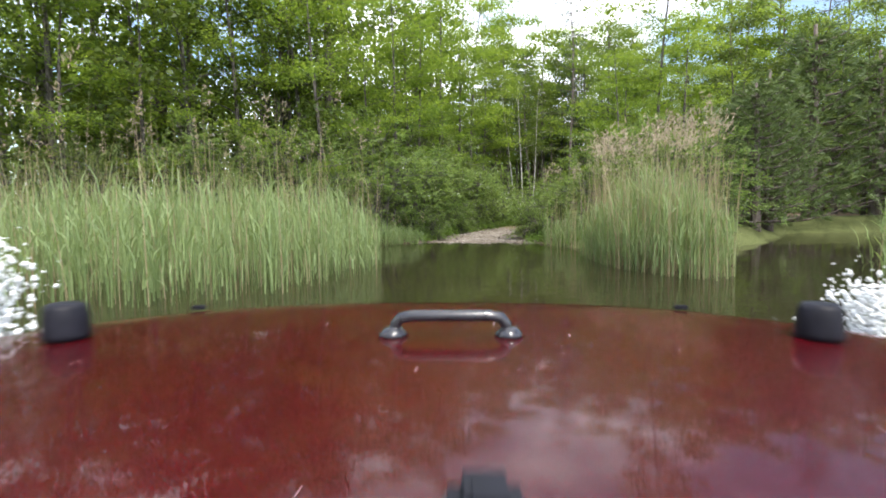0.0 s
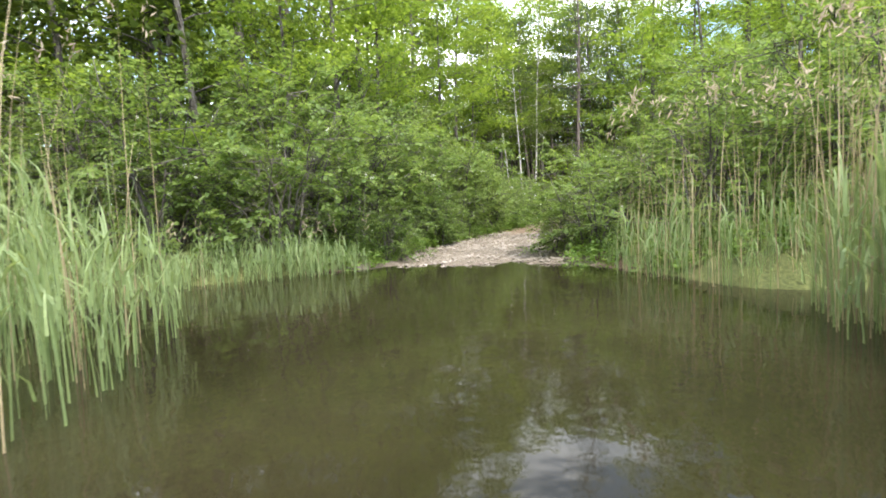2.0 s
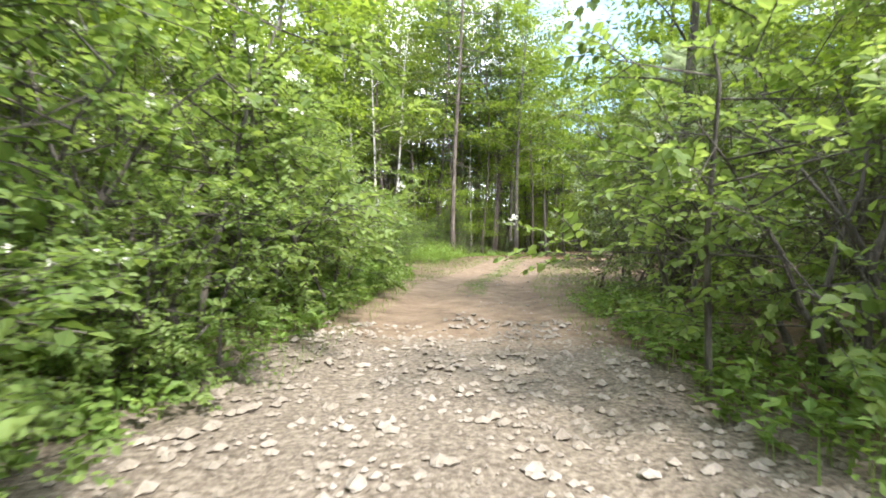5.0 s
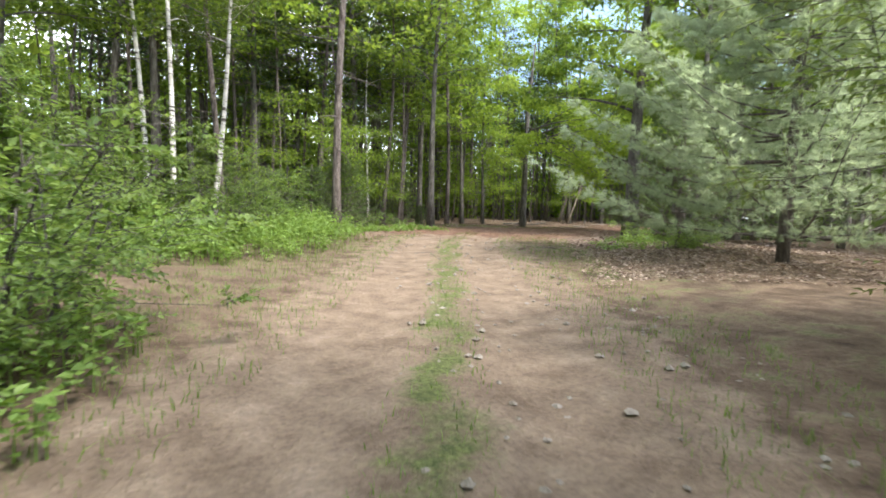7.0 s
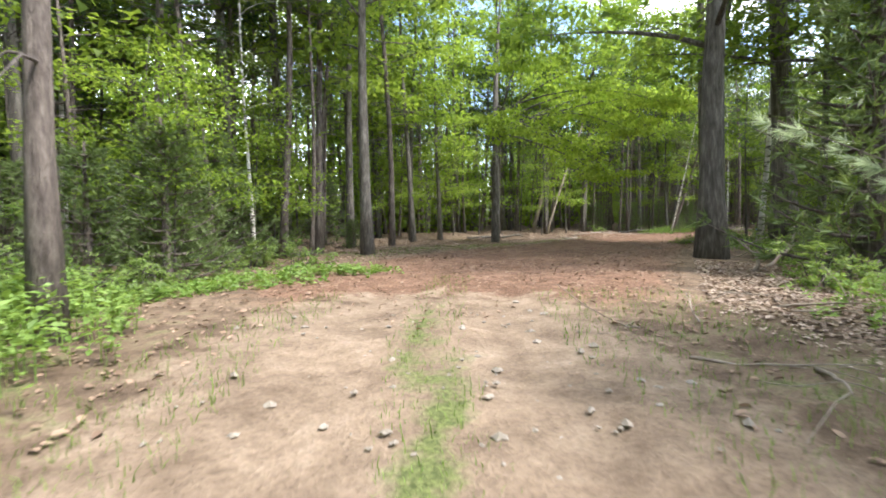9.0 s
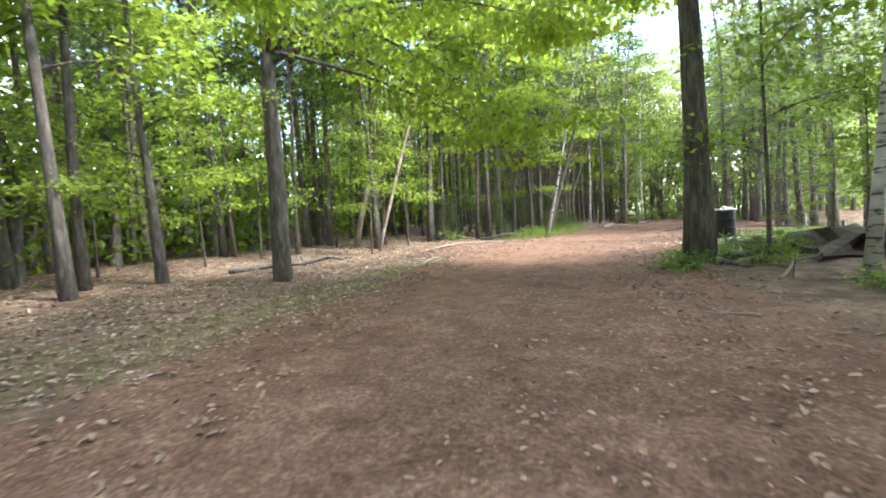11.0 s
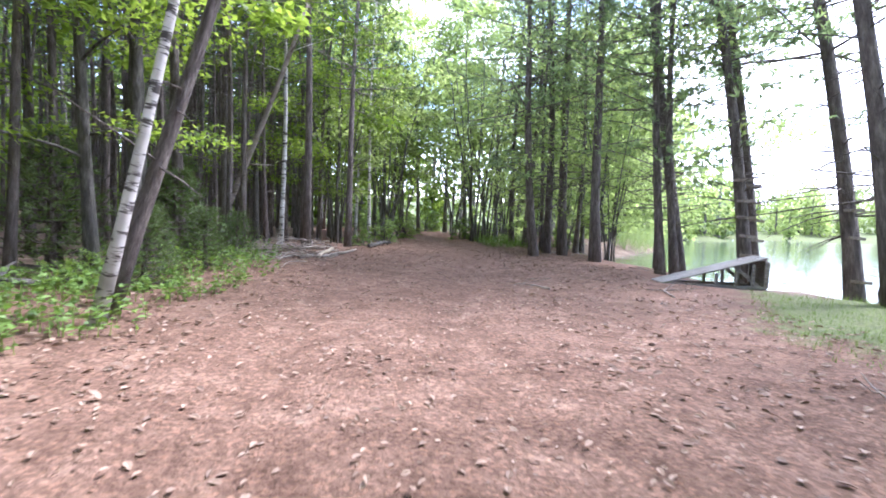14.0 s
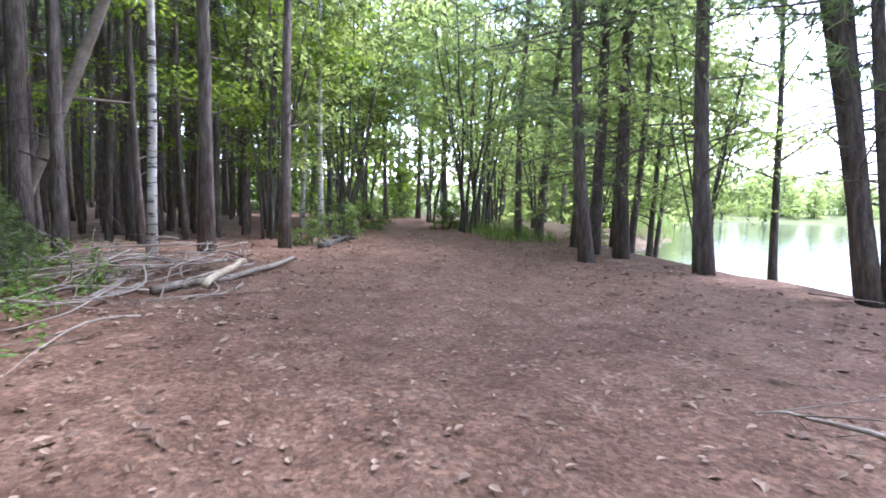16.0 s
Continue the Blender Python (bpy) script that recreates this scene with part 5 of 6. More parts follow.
reed_bed([(62, 37.6), (67, 33.6), (76, 28.6), (85, 20.6), (87, 22), (77, 30.5), (68, 35.5), (63, 39)], 1500, 1.6, 1.9, 120, 26, "bright reeds along the lake shore")


def grass_patch(poly, n, tall, seed, label, mat=None, keep=None):
    r = np.random.default_rng(seed)
    xy = spots_in(poly, n, r)
    if keep is not None:
        xy = xy[keep(xy[:, 0], xy[:, 1])]
    n = len(xy)
    me = blades(xy, height(xy[:, 0], xy[:, 1]) - 0.02, tall * r.uniform(0.5, 1.2, n), r.uniform(0.1, 0.8, n), 0.002 + 0.008 * tall, r, mat or GRASS, "grass", 2, 0.4)
    tagged(new("grass", me), label, "grass", kind="stuff")


def beside(lo, hi):
    return lambda x, y: (along_track(x, y)[0] > lo) & (along_track(x, y)[0] < hi)


grass_patch([(2, 26), (6, 26), (13, 36), (18, 42), (14, 45), (8, 40)], 24000, 0.12, 31, "short grass along the sandy track", keep=beside(1.15, 4.0))
grass_patch([(6, 31), (8, 31), (17, 45), (15, 46)], 8000, 0.09, 32, "strip of grass between the wheel ruts", keep=beside(-1, 0.32))
grass_patch([(32.5, 45.2), (38, 43.8), (44, 42.8), (45.6, 44.4), (42, 47.2), (36, 48.2), (32.5, 48.2)], 11000, 0.10, 33, "thin grass round the drum")
grass_patch([(55, 49.6), (64, 50), (66, 43), (56, 45)], 5200, 0.45, 34, "tall bright grass at the far bend", keep=beside(1.6, 9))
grass_patch([(18, 50), (34, 54), (33, 55), (18, 52)], 5200, 0.12, 35, "sparse grass on the bank")
grass_patch([(40, 43), (46, 41.5), (52, 42.5), (56, 43), (55, 44), (47, 43.2), (42, 44)], 2200, 0.16, 36, "grass on the lake bank")


def herb_bed(poly, n, tall, seed, label, keep=None):
    """Leafy weeds: short stems, each with several leaves."""
    r = np.random.default_rng(seed)
    xy = spots_in(poly, n, r)
    if keep is not None:
        xy = xy[keep(xy[:, 0], xy[:, 1])]
    xy = xy[inside_by(poly, xy[:, 0], xy[:, 1]) + 0.35 * ripple(xy[:, 0], xy[:, 1], 1.7, 6.0) > r.uniform(0.0, 0.6, len(xy))]
    n = len(xy)
    z = height(xy[:, 0], xy[:, 1])
    h = tall * r.uniform(0.4, 1.15, n) * (1 + 0.45 * ripple(xy[:, 0], xy[:, 1], 2.6, 3.0)) * (0.6 + 0.4 * smooth(0, 1.2, inside_by(poly, xy[:, 0], xy[:, 1])))
    bed = new("weed_bed")
    part("stem", blades(xy, z - 0.02, h, r.uniform(0, 0.2, n), 0.006, r, LEAF_HERB, "stem", 2), None, bed)
    m = 10
    q = np.repeat(np.arange(n), m)
    at = np.stack([xy[q, 0], xy[q, 1], z[q] + h[q] * r.uniform(0.25, 1.0, n * m)], -1) + r.normal(size=(n * m, 3)) * 0.025
    way = r.normal(size=(n * m, 3)) * (1, 1, 0.25) + (0, 0, 0.2)
    part("leaf", leaf_mesh("leaf", at, way, r.normal(size=(n * m, 3)) * 0.35 + (0, 0, 1), 0.078 * r.uniform(0.6, 1.3, n * m), LEAF_HERB, 0.6), None, bed)
    tagged(bed, label, "weeds", kind="stuff")


herb_bed([(5.6, 36.8), (7.0, 38.2), (8.5, 39.0), (9.9, 40.6), (11.6, 42.4), (12.6, 44.6), (12.2, 47.6), (6, 47), (1, 44), (1, 38.5)], 4600, 0.7, 41, "bright green weeds beside the clearing")
herb_bed([(4.2, 30.4), (5.2, 31.2), (7.0, 35.0), (6.2, 38.2), (4.2, 37), (2.6, 33)], 1500, 0.5, 42, "weeds under the shrubs")
herb_bed([(26.2, 44.4), (27.8, 45.7), (29.6, 45.5), (30.4, 44.4), (29.6, 43.2), (27.0, 42.8)], 330, 0.36, 43, "leafy weeds at the birch's foot")
herb_bed([(29.8, 47.2), (30.4, 48.4), (31.8, 48.3), (32.6, 47.2), (32.0, 46.4), (30.6, 46.4)], 130, 0.3, 48, "leafy weeds at the maple's foot")
herb_bed([(15.2, 38.6), (18, 38.4), (23, 40.6), (27, 41.4), (26, 43.4), (21.5, 42.2), (17, 40.6)], 420, 0.26, 49, "scattered green seedlings among the dry leaves")
herb_bed(clearing([(9.6, 46.4), (12.6, 46.8), (14.6, 47.4), (14, 48.8), (10, 48.6)]), 700, 0.18, 44, "low weeds beside the track")
herb_bed([(-2.4, 20.6), (0.6, 20.5), (1.6, 22.5), (4.0, 28), (6.6, 33), (3, 34), (-1, 25)], 3400, 0.34, 45, "weeds along the gravel way", beside(1.55, 3.4))
herb_bed([(3.4, 19.6), (4.6, 17.2), (7.5, 16.6), (10, 18.6), (8, 19.8), (5.4, 22), (9, 29), (7.4, 30), (4, 23.5)], 2400, 0.36, 46, "weeds under the bushes on the bank", beside(1.5, 6.0))
herb_bed([(40.6, 53.4), (42.5, 53.1), (47, 53.0), (50, 53.4), (52, 55.5), (43, 56.5), (40.4, 55.0)], 900, 0.36, 47, "low green undergrowth at the wood's foot")


def litter(poly, n, size, seed, label, mat, keep=None):
    r = np.random.default_rng(seed)
    xy = spots_in(poly, n, r)
    if keep is not None:
        xy = xy[keep(xy[:, 0], xy[:, 1])]
    n = len(xy)
    at = np.stack([xy[:, 0], xy[:, 1], height(xy[:, 0], xy[:, 1]) + r.uniform(0.004, 0.03, n)], -1)
    me = round_leaf_mesh("leaf_litter", at, r.normal(size=(n, 3)) * (1, 1, 0.08), r.normal(size=(n, 3)) * 0.25 + (0, 0, 1), size * r.uniform(0.45, 1.3, n), mat, 0.55)
    tagged(new("leaf_litter", me), label, "leaf litter", kind="stuff")


litter([(12, 38), (20, 43), (30, 46.5), (40, 46), (58, 45), (62, 50), (56, 56), (40, 58), (22, 58), (14, 50), (11, 46)], 30000, 0.07, 51, "dry brown leaves strewn over the forest floor", LITTER_BROWN, beside(1.6, 11))
litter([(18, 50), (30, 52.5), (40, 54), (40, 61), (20, 63), (16, 56)], 15000, 0.085, 55, "pale dry leaves covering the bank under the maples", LITTER, beside(2.2, 16))
litter([(14, 42), (18, 44), (60, 45), (60, 50), (40, 53), (14, 46)], 14000, 0.055, 52, "few dry leaves on the track", LITTER_BROWN, beside(-1, 1.8))
litter([(15.5, 38.2), (18.5, 38.2), (24, 41.5), (23, 44), (17.5, 41.5)], 10000, 0.075, 54, "drift of pale dry leaves under the pine", LITTER, beside(1.7, 12))
litter([(12.6, 36.4), (15.4, 33.6), (22, 34.5), (28, 39), (27, 43), (19, 41.5)], 15000, 0.075, 56, "brown dry leaves under the white pine", LITTER, beside(2.0, 14))
litter(clearing([(11.5, 36.5), (19, 38), (21, 43), (15.5, 42.6)]), 5200, 0.06, 53, "heap of dry leaves beside the clearing", LITTER, beside(1.8, 9))


def stones(poly, n, size, seed, label, keep):
    r = np.random.default_rng(seed)
    xy = spots_in(poly, n, r)
    xy = xy[keep(xy[:, 0], xy[:, 1])]
    n = len(xy)
    base = np.array([(1, 0, 0), (0, 1, 0), (-1, 0, 0), (0, -1, 0), (0, 0, 0.7), (0, 0, -0.6), (0.75, 0.7, 0.25), (-0.7, 0.72, 0.2), (-0.7, -0.75, 0.25), (0.72, -0.7, 0.2)])
    faces = [(0, 6, 4), (6, 1, 4), (1, 7, 4), (7, 2, 4), (2, 8, 4), (8, 3, 4), (3, 9, 4), (9, 0, 4), (6, 0, 5), (1, 6, 5), (7, 1, 5), (2, 7, 5), (8, 2, 5), (3, 8, 5), (9, 3, 5), (0, 9, 5)]
    s = np.minimum(size * r.lognormal(0, 0.45, n), size * 2.2)
    a = r.uniform(0, 6.28, n)
    sx = r.uniform(0.6, 1.1, (n, 1))
    v = base[None] * (1 + 0.18 * r.normal(size=(n, 10, 1)))
    x = (v[..., 0] * np.cos(a)[:, None] - v[..., 1] * np.sin(a)[:, None] * sx) * s[:, None] + xy[:, :1]
    y = (v[..., 0] * np.sin(a)[:, None] + v[..., 1] * np.cos(a)[:, None] * sx) * s[:, None] + xy[:, 1:]
    z = v[..., 2] * s[:, None] + height(xy[:, 0], xy[:, 1])[:, None] + s[:, None] * 0.1
    verts = np.stack([x, y, z], -1).reshape(-1, 3)
    f = (np.arange(n)[:, None, None] * 10 + np.array(faces)[None]).reshape(-1, 3)
    tagged(new("gravel", mesh_from("gravel", verts, f, STONE)), label, "gravel", kind="stuff")


stones([(0.4, 19.0), (3.4, 18.6), (5.4, 24), (6.4, 28), (3.6, 28.5), (1.4, 24)], 3400, 0.024, 61, "pale gravel stones on the way out of the water", beside(-1, 1.9))
stones([(4, 26), (8, 27), (16, 43), (13, 44)], 700, 0.02, 62, "scattered small stones on the sandy track", beside(-1, 2.4))


# ---- things beside the track ----
def lathe(profile, sides=28):
    """A turned shape from (radius, height) pairs, closed at both ends."""
    bm = bmesh.new()
    rows = []
    for rad, z in profile:
        rows.append([bm.verts.new((rad * math.cos(2 * math.pi * i / sides), rad * math.sin(2 * math.pi * i / sides), z)) for i in range(sides)])
    for a, b in zip(rows, rows[1:]):
        for i in range(sides):
            bm.faces.new((a[i], a[(i + 1) % sides], b[(i + 1) % sides], b[i])).smooth = True
    bm.faces.new(rows[0][::-1])
    bm.faces.new(rows[-1])
    return bm


def box(bm, cx, cy, cz, sx, sy, sz, m=None, bevel=0.0):
    """A bevelled board or block added to a bmesh."""
    made = bmesh.ops.create_cube(bm, size=1.0)["verts"]
    t = Matrix.Translation((cx, cy, cz)) @ Matrix.Diagonal((sx, sy, sz, 1))
    bmesh.ops.transform(bm, matrix=(m @ t) if m else t, verts=made)
    if bevel:
        edges = list({e for v in made for e in v.link_edges})
        bmesh.ops.bevel(bm, geom=edges, offset=bevel, segments=2, affect="EDGES")
    return bm


def crumpled(seed, rx, ry, rz):
    bm = bmesh.new()
    bmesh.ops.create_icosphere(bm, subdivisions=3, radius=1.0)
    r = random.Random(seed)
    for v in bm.verts:
        k = 0.72 + 0.5 * noise.noise(v.co * 2.3 + Vector((seed, 0, 0))) + r.uniform(-0.1, 0.1)
        v.co = Vector((v.co.x * rx * k, v.co.y * ry * k, max(-0.2, v.co.z) * rz * k))
    return bm


def drum(x, y):
    z = z_at(x, y)
    thing = new("trash_drum")
    body = [(0.26, 0.0), (0.285, 0.02)]
    for k in range(1, 9):
        h = 0.02 + 0.82 * k / 9
        body += [(0.288, h - 0.012), (0.297 if k in (3, 6) else 0.289, h), (0.288, h + 0.012)]
    body += [(0.286, 0.86), (0.262, 0.86), (0.258, 0.60)]
    part("body", lathe(body), DRUM_BLACK, thing)
    part("rim", lathe([(0.287, 0.855), (0.304, 0.86), (0.304, 0.888), (0.29, 0.896), (0.264, 0.892), (0.262, 0.862)]), DRUM_BLACK, thing)
    part("liner", lathe([(0.300, 0.845), (0.309, 0.86), (0.307, 0.895), (0.26, 0.90), (0.2, 0.87)]), BAG_WHITE, thing, "pale plastic bin liner over the rim")
    thing.location = (x, y, z - 0.005)
    tagged(thing, "black plastic drum used as a full rubbish bin", "trash drum")
    for i, (dx, dy, s) in enumerate(((0.05, 0.02, 0.17), (-0.1, -0.08, 0.13), (0.08, -0.12, 0.12))):
        ob = new("rubbish_bag", None)
        part("film", crumpled(i + 3, s, s, s * 0.8), BAG_WHITE, ob)
        ob.location = (x + dx, y + dy, z + 0.855)
        tagged(ob, "white crumpled rubbish on top of the drum", "rubbish", "rubbish")


def jerrycan(x, y, turn):
    z = z_at(x, y)
    thing = new("water_canister")
    bm = box(bmesh.new(), 0, 0, 0.26, 0.36, 0.22, 0.50, bevel=0.045)
    for k in (-0.09, 0.09):
        box(bm, k, 0, 0.24, 0.03, 0.232, 0.34, bevel=0.008)
    part("body", bm, CAN_BLUE, thing)
    hm = bmesh.new()
    box(hm, 0.03, 0, 0.565, 0.18, 0.035, 0.03, bevel=0.01)
    for k in (-0.05, 0.11):
        box(hm, k, 0, 0.53, 0.03, 0.035, 0.06, bevel=0.008)
    part("handle", hm, CAN_BLUE, thing)
    part("cap", lathe([(0.03, 0.0), (0.036, 0.005), (0.036, 0.035), (0.03, 0.04)], 16), CAN_BLUE, thing).location = (-0.12, 0, 0.5)
    thing.matrix_basis = pose(x, y, z - 0.01, 0, 0, turn)
    tagged(thing, "pale blue plastic water canister standing by the drum", "canister")


def ramp_jump(m):
    """A home-made wooden ramp: a sloping deck of boards on a frame with a cross-braced tall end."""
    thing = new("wooden_ramp")
    ln, wd, hh = 1.9, 0.62, 0.56
    slope = math.atan2(hh, ln)
    for i in range(6):
        y = -wd / 2 + (i + 0.5) * wd / 6
        t = Matrix.Translation((0, y, 0.03)) @ Matrix.Rotation(-slope, 4, "Y")
        part("plank", box(bmesh.new(), ln / 2 / math.cos(slope), 0, 0.012, ln / math.cos(slope), wd / 6 - 0.012, 0.028, t, 0.003), WOOD_GREY, thing)
    for y in (-wd / 2 + 0.03, wd / 2 - 0.03):
        part("runner", box(bmesh.new(), ln / 2, y, 0.03, ln, 0.05, 0.06, bevel=0.004), WOOD_GREY, thing)
        part("post", box(bmesh.new(), ln - 0.03, y, hh / 2, 0.06, 0.05, hh - 0.04, bevel=0.004), WOOD_GREY, thing)
        for x in (1.0, 1.35, 1.65):
            part("strut", box(bmesh.new(), x, y, hh * x / ln / 2, 0.05, 0.045, hh * x / ln - 0.03, bevel=0.004), WOOD_GREY, thing)
        a = math.atan2(hh * 0.8, 0.55)
        t = Matrix.Translation((ln - 0.35, y + 0.03, hh * 0.42)) @ Matrix.Rotation(a, 4, "Y")
        part("brace", box(bmesh.new(), 0, 0, 0, 0.62, 0.03, 0.06, t, 0.004), WOOD_GREY, thing)
    part("back_board", box(bmesh.new(), ln + 0.012, 0, hh / 2, 0.02, wd, hh - 0.05, bevel=0.003), WOOD_GREY, thing)
    thing.matrix_basis = m
    tagged(thing, "weathered home-made wooden ramp near the lake shore", "ramp")


def stick(name, a, b, r0, r1, mat, label, category, group, bend=0.08, seed=0, twigs=0):
    g = np.random.default_rng(seed)
    a, b = np.array(a, float), np.array(b, float)
    s = np.linspace(0, 1, 8)[:, None]
    side = g.normal(size=3) * (1, 1, 0.25)
    pts = a + (b - a) * s + np.sin(s * 3.14) * side * bend * np.linalg.norm(b - a) * 0.5 + g.normal(size=(8, 3)) * r0 * 0.3
    pts[:, 2] = np.maximum(pts[:, 2], height(pts[:, 0], pts[:, 1]) + r0 * 0.4)
    sh = Shape()
    sh.tube(pts, np.linspace(r0, r1, 8), 7 if r0 > 0.03 else 5, knots=0.1, rng=g)
    for _ in range(twigs):
        p = on_line(pts, g.uniform(0.3, 0.95))
        q = p + unit(g.normal(size=3) * (1, 1, 0.5)) * g.uniform(0.2, 0.7)
        q[2] = max(q[2], z_at(q[0], q[1]) + 0.01)
        sh.tube(np.array([p, (p + q) / 2 + g.normal(size=3) * 0.04, q]), [r1 * 1.2, r1, 0.003], 4, cap=False)
    me = sh.mesh(name, mat)
    tagged(new(name, me), label, category, group)


def ground_pt(x, y, up=0.02):
    return (x, y, z_at(x, y) + up)


drum(38.75, 46.82)
jerrycan(37.5, 47.35, 20)
for i, (x, y, s) in enumerate(((37.7, 46.7, 0.14), (38.1, 46.5, 0.10), (37.2, 46.9, 0.09), (38.3, 47.3, 0.10), (37.0, 46.5, 0.08), (37.9, 47.7, 0.09), (38.4, 47.9, 0.07), (37.2, 48.0, 0.08), (37.8, 48.2, 0.06), (36.9, 47.6, 0.06), (38.9, 47.6, 0.08), (37.1, 48.4, 0.05))):
    ob = new("rubbish_bag")
    part("film", crumpled(i + 9, s, s * 0.8, s * 0.5), BAG_WHITE, ob)
    ob.location = (x, y, z_at(x, y) + 0.02)
    tagged(ob, "white scrap of rubbish lying by the drum", "rubbish", "rubbish")
ramp_way = Vector((45.75 - 46.2, 43.9 - 46.0, 0))
ramp_jump(pose(46.43, 45.75, z_at(45.9, 45.0) - 0.02, 0, 0, math.degrees(math.atan2(ramp_way.y, ramp_way.x))))
stick("fence_post", ground_pt(44.5, 42.9, -0.2), ground_pt(44.5, 42.9, 0.32), 0.06, 0.055, BARK_GREY, "short dark wooden post at the lake bank", "post", "posts", 0.0, 3)


def earth_mound(x, y, turn, rx, ry, rz, seed):
    """A hump of dark soil with a rotting log against it."""
    thing = new("earth_mound", None)
    part("soil", crumpled(seed, rx, ry, rz), SOIL, thing)
    thing.matrix_basis = pose(x, y, z_at(x, y) - 0.04, 0, 0, turn)
    tagged(thing, "low hump of dark forest soil beside the old maple", "mound", "earth mounds")


earth_mound(33.5, 44.8, -10, 2.7, 1.2, 0.62, 21)
earth_mound(36.8, 44.0, 6, 2.3, 1.1, 0.5, 25)


def trunk_at(x, y, z):
    """The middle and radius, at a height, of the shore pine that stands at x, y."""
    trees = [o for o in bpy.data.objects if o.parent is None and o.name.startswith("shore_pine")]
    tree = min(trees, key=lambda o: (o.location.x - x) ** 2 + (o.location.y - y) ** 2)
    stem = [c for c in tree.children if c.name.startswith("trunk")][0]
    rings = np.array([tree.matrix_basis @ v.co for v in stem.data.vertices]).reshape(-1, 10, 3)
    mid = rings.mean(1)
    return np.array([np.interp(z, mid[:, 2], mid[:, k]) for k in (0, 1)]), float(np.interp(z, mid[:, 2], np.linalg.norm(rings[:, :5] - rings[:, 5:], axis=2).mean(1) / 2))


rung = None
for x, y, heights in ((46.8, 43.5, (1.05, 1.45, 1.85, 2.2, 2.65)), (47.54, 42.68, (0.9, 1.35, 1.8, 2.2, 2.6)), (45.87, 41.86, (0.65, 1.5, 2.05))):
    for i, z in enumerate(heights):
        (cx, cy), rad = trunk_at(x, y, z)
        m = pose(cx - rad - 0.005, cy, z, 4 * math.sin(5 * i + x), 0, 8 * math.sin(3 * i + y))
        if rung is None:
            rung = new("nailed_board")
            part("board", box(bmesh.new(), 0, 0, 0, 0.035, 0.42, 0.06, bevel=0.004), TWIG, rung)
            for k in (-0.09, 0.09):
                nail = part("nail", lathe([(0.006, 0), (0.006, 0.003), (0.002, 0.004)], 8), STEEL, rung)
                nail.matrix_basis = pose(-0.0175, k, 0, 0, -90, 0)
            tagged(rung, "short grey board nailed across a pine as a climbing rung", "rung", "rungs nailed to the pines")
            rung.matrix_basis = m
        else:
            copy_thing(rung, m)

# brush heap and bare log beside the track's end
g = np.random.default_rng(14)
for i in range(64):
    x, y = 50.0 + g.normal() * 0.9, 53.2 + g.normal() * 0.5
    a = g.normal() * 0.6 + 2.7
    ln = g.uniform(0.7, 2.2)
    up = abs(g.normal()) * 0.16
    stick("dead_branch", ground_pt(x, y, up + 0.02), ground_pt(x + math.cos(a) * ln, y + math.sin(a) * ln * 0.6, up * 0.6 + g.uniform(0, 0.22)), g.uniform(0.008, 0.022), 0.004, TWIG,
          "dry grey branch in a heap beside the track", "branch", "branches of the brush heap", 0.2, 100 + i, 2)
stick("pale_log", ground_pt(49.05, 52.6, 0.05), ground_pt(50.2, 52.4, 0.22), 0.05, 0.04, WOOD_PALE, "short barkless log pointing out of the brush", "log", "logs", 0.05, 7)
stick("fallen_log", ground_pt(48.6, 53.0, 0.06), ground_pt(51.6, 51.9, 0.06), 0.05, 0.03, TWIG, "thin fallen log under the brush heap", "log", "logs", 0.06, 8)
for i, (a, b, rr) in enumerate((((33.6, 43.6), (38.0, 43.2), 0.16), ((32.3, 46.6), (36.5, 45.2), 0.05), ((33.2, 46.0), (40.5, 44.6), 0.06), ((29.2, 46.2), (33.0, 45.6), 0.03), ((40.4, 56.2), (44.8, 55.4), 0.06),
                                ((34.0, 55.2), (39.0, 54.6), 0.035), ((31.0, 53.6), (33.4, 54.3), 0.03), ((29.3, 58.4), (32.8, 57.9), 0.07), ((54.0, 51.6), (56.5, 51.2), 0.08), ((33.6, 44.9), (39.0, 43.9), 0.20))):
    stick("fallen_log", ground_pt(*a, rr * 0.7), ground_pt(*b, rr * 0.7), rr, rr * 0.6, BARK_GREY if rr > 0.05 else TWIG, "fallen log lying on the leaf litter", "log", "logs", 0.08, 200 + i, 5)
for i, (x, y, dx, dy, up) in enumerate(((24.9, 42.9, 0.5, -0.1, 1.05), (24.9, 42.9, -0.9, 0.5, 0.35), (22.4, 42.4, 0.8, -0.3, 0.5), (21.2, 42.2, 0.3, 0.4, 0.55), (23.4, 41.6, 1.1, 0.3, 0.3), (20.2, 41.0, 0.9, 0.5, 0.25))):
    stick("dead_branch", ground_pt(x, y), ground_pt(x + dx, y + dy, up), 0.04, 0.012, TWIG, "bare dead branch standing out of the leaf litter", "branch", "dead branches", 0.25, 500 + i, 5)
for i in range(46):
    x, y = (18.4 + g.normal() * 1.5, 39.9 + g.normal() * 0.9) if i < 20 else (g.uniform(20, 56), 0)
    if i >= 20:
        y = float(np.interp(x, TRACK[:, 0], TRACK[:, 1])) + g.choice([-1, 1]) * g.uniform(2.2, 6.0)
    a = g.uniform(0, 6.28)
    ln = g.uniform(0.4, 1.5)
    stick("fallen_twig", ground_pt(x, y), ground_pt(x + math.cos(a) * ln, y + math.sin(a) * ln, g.uniform(0.02, 0.12)), g.uniform(0.008, 0.02), 0.004, TWIG, "dry twig on the forest floor", "twig", "twigs", 0.2, 300 + i, 3)
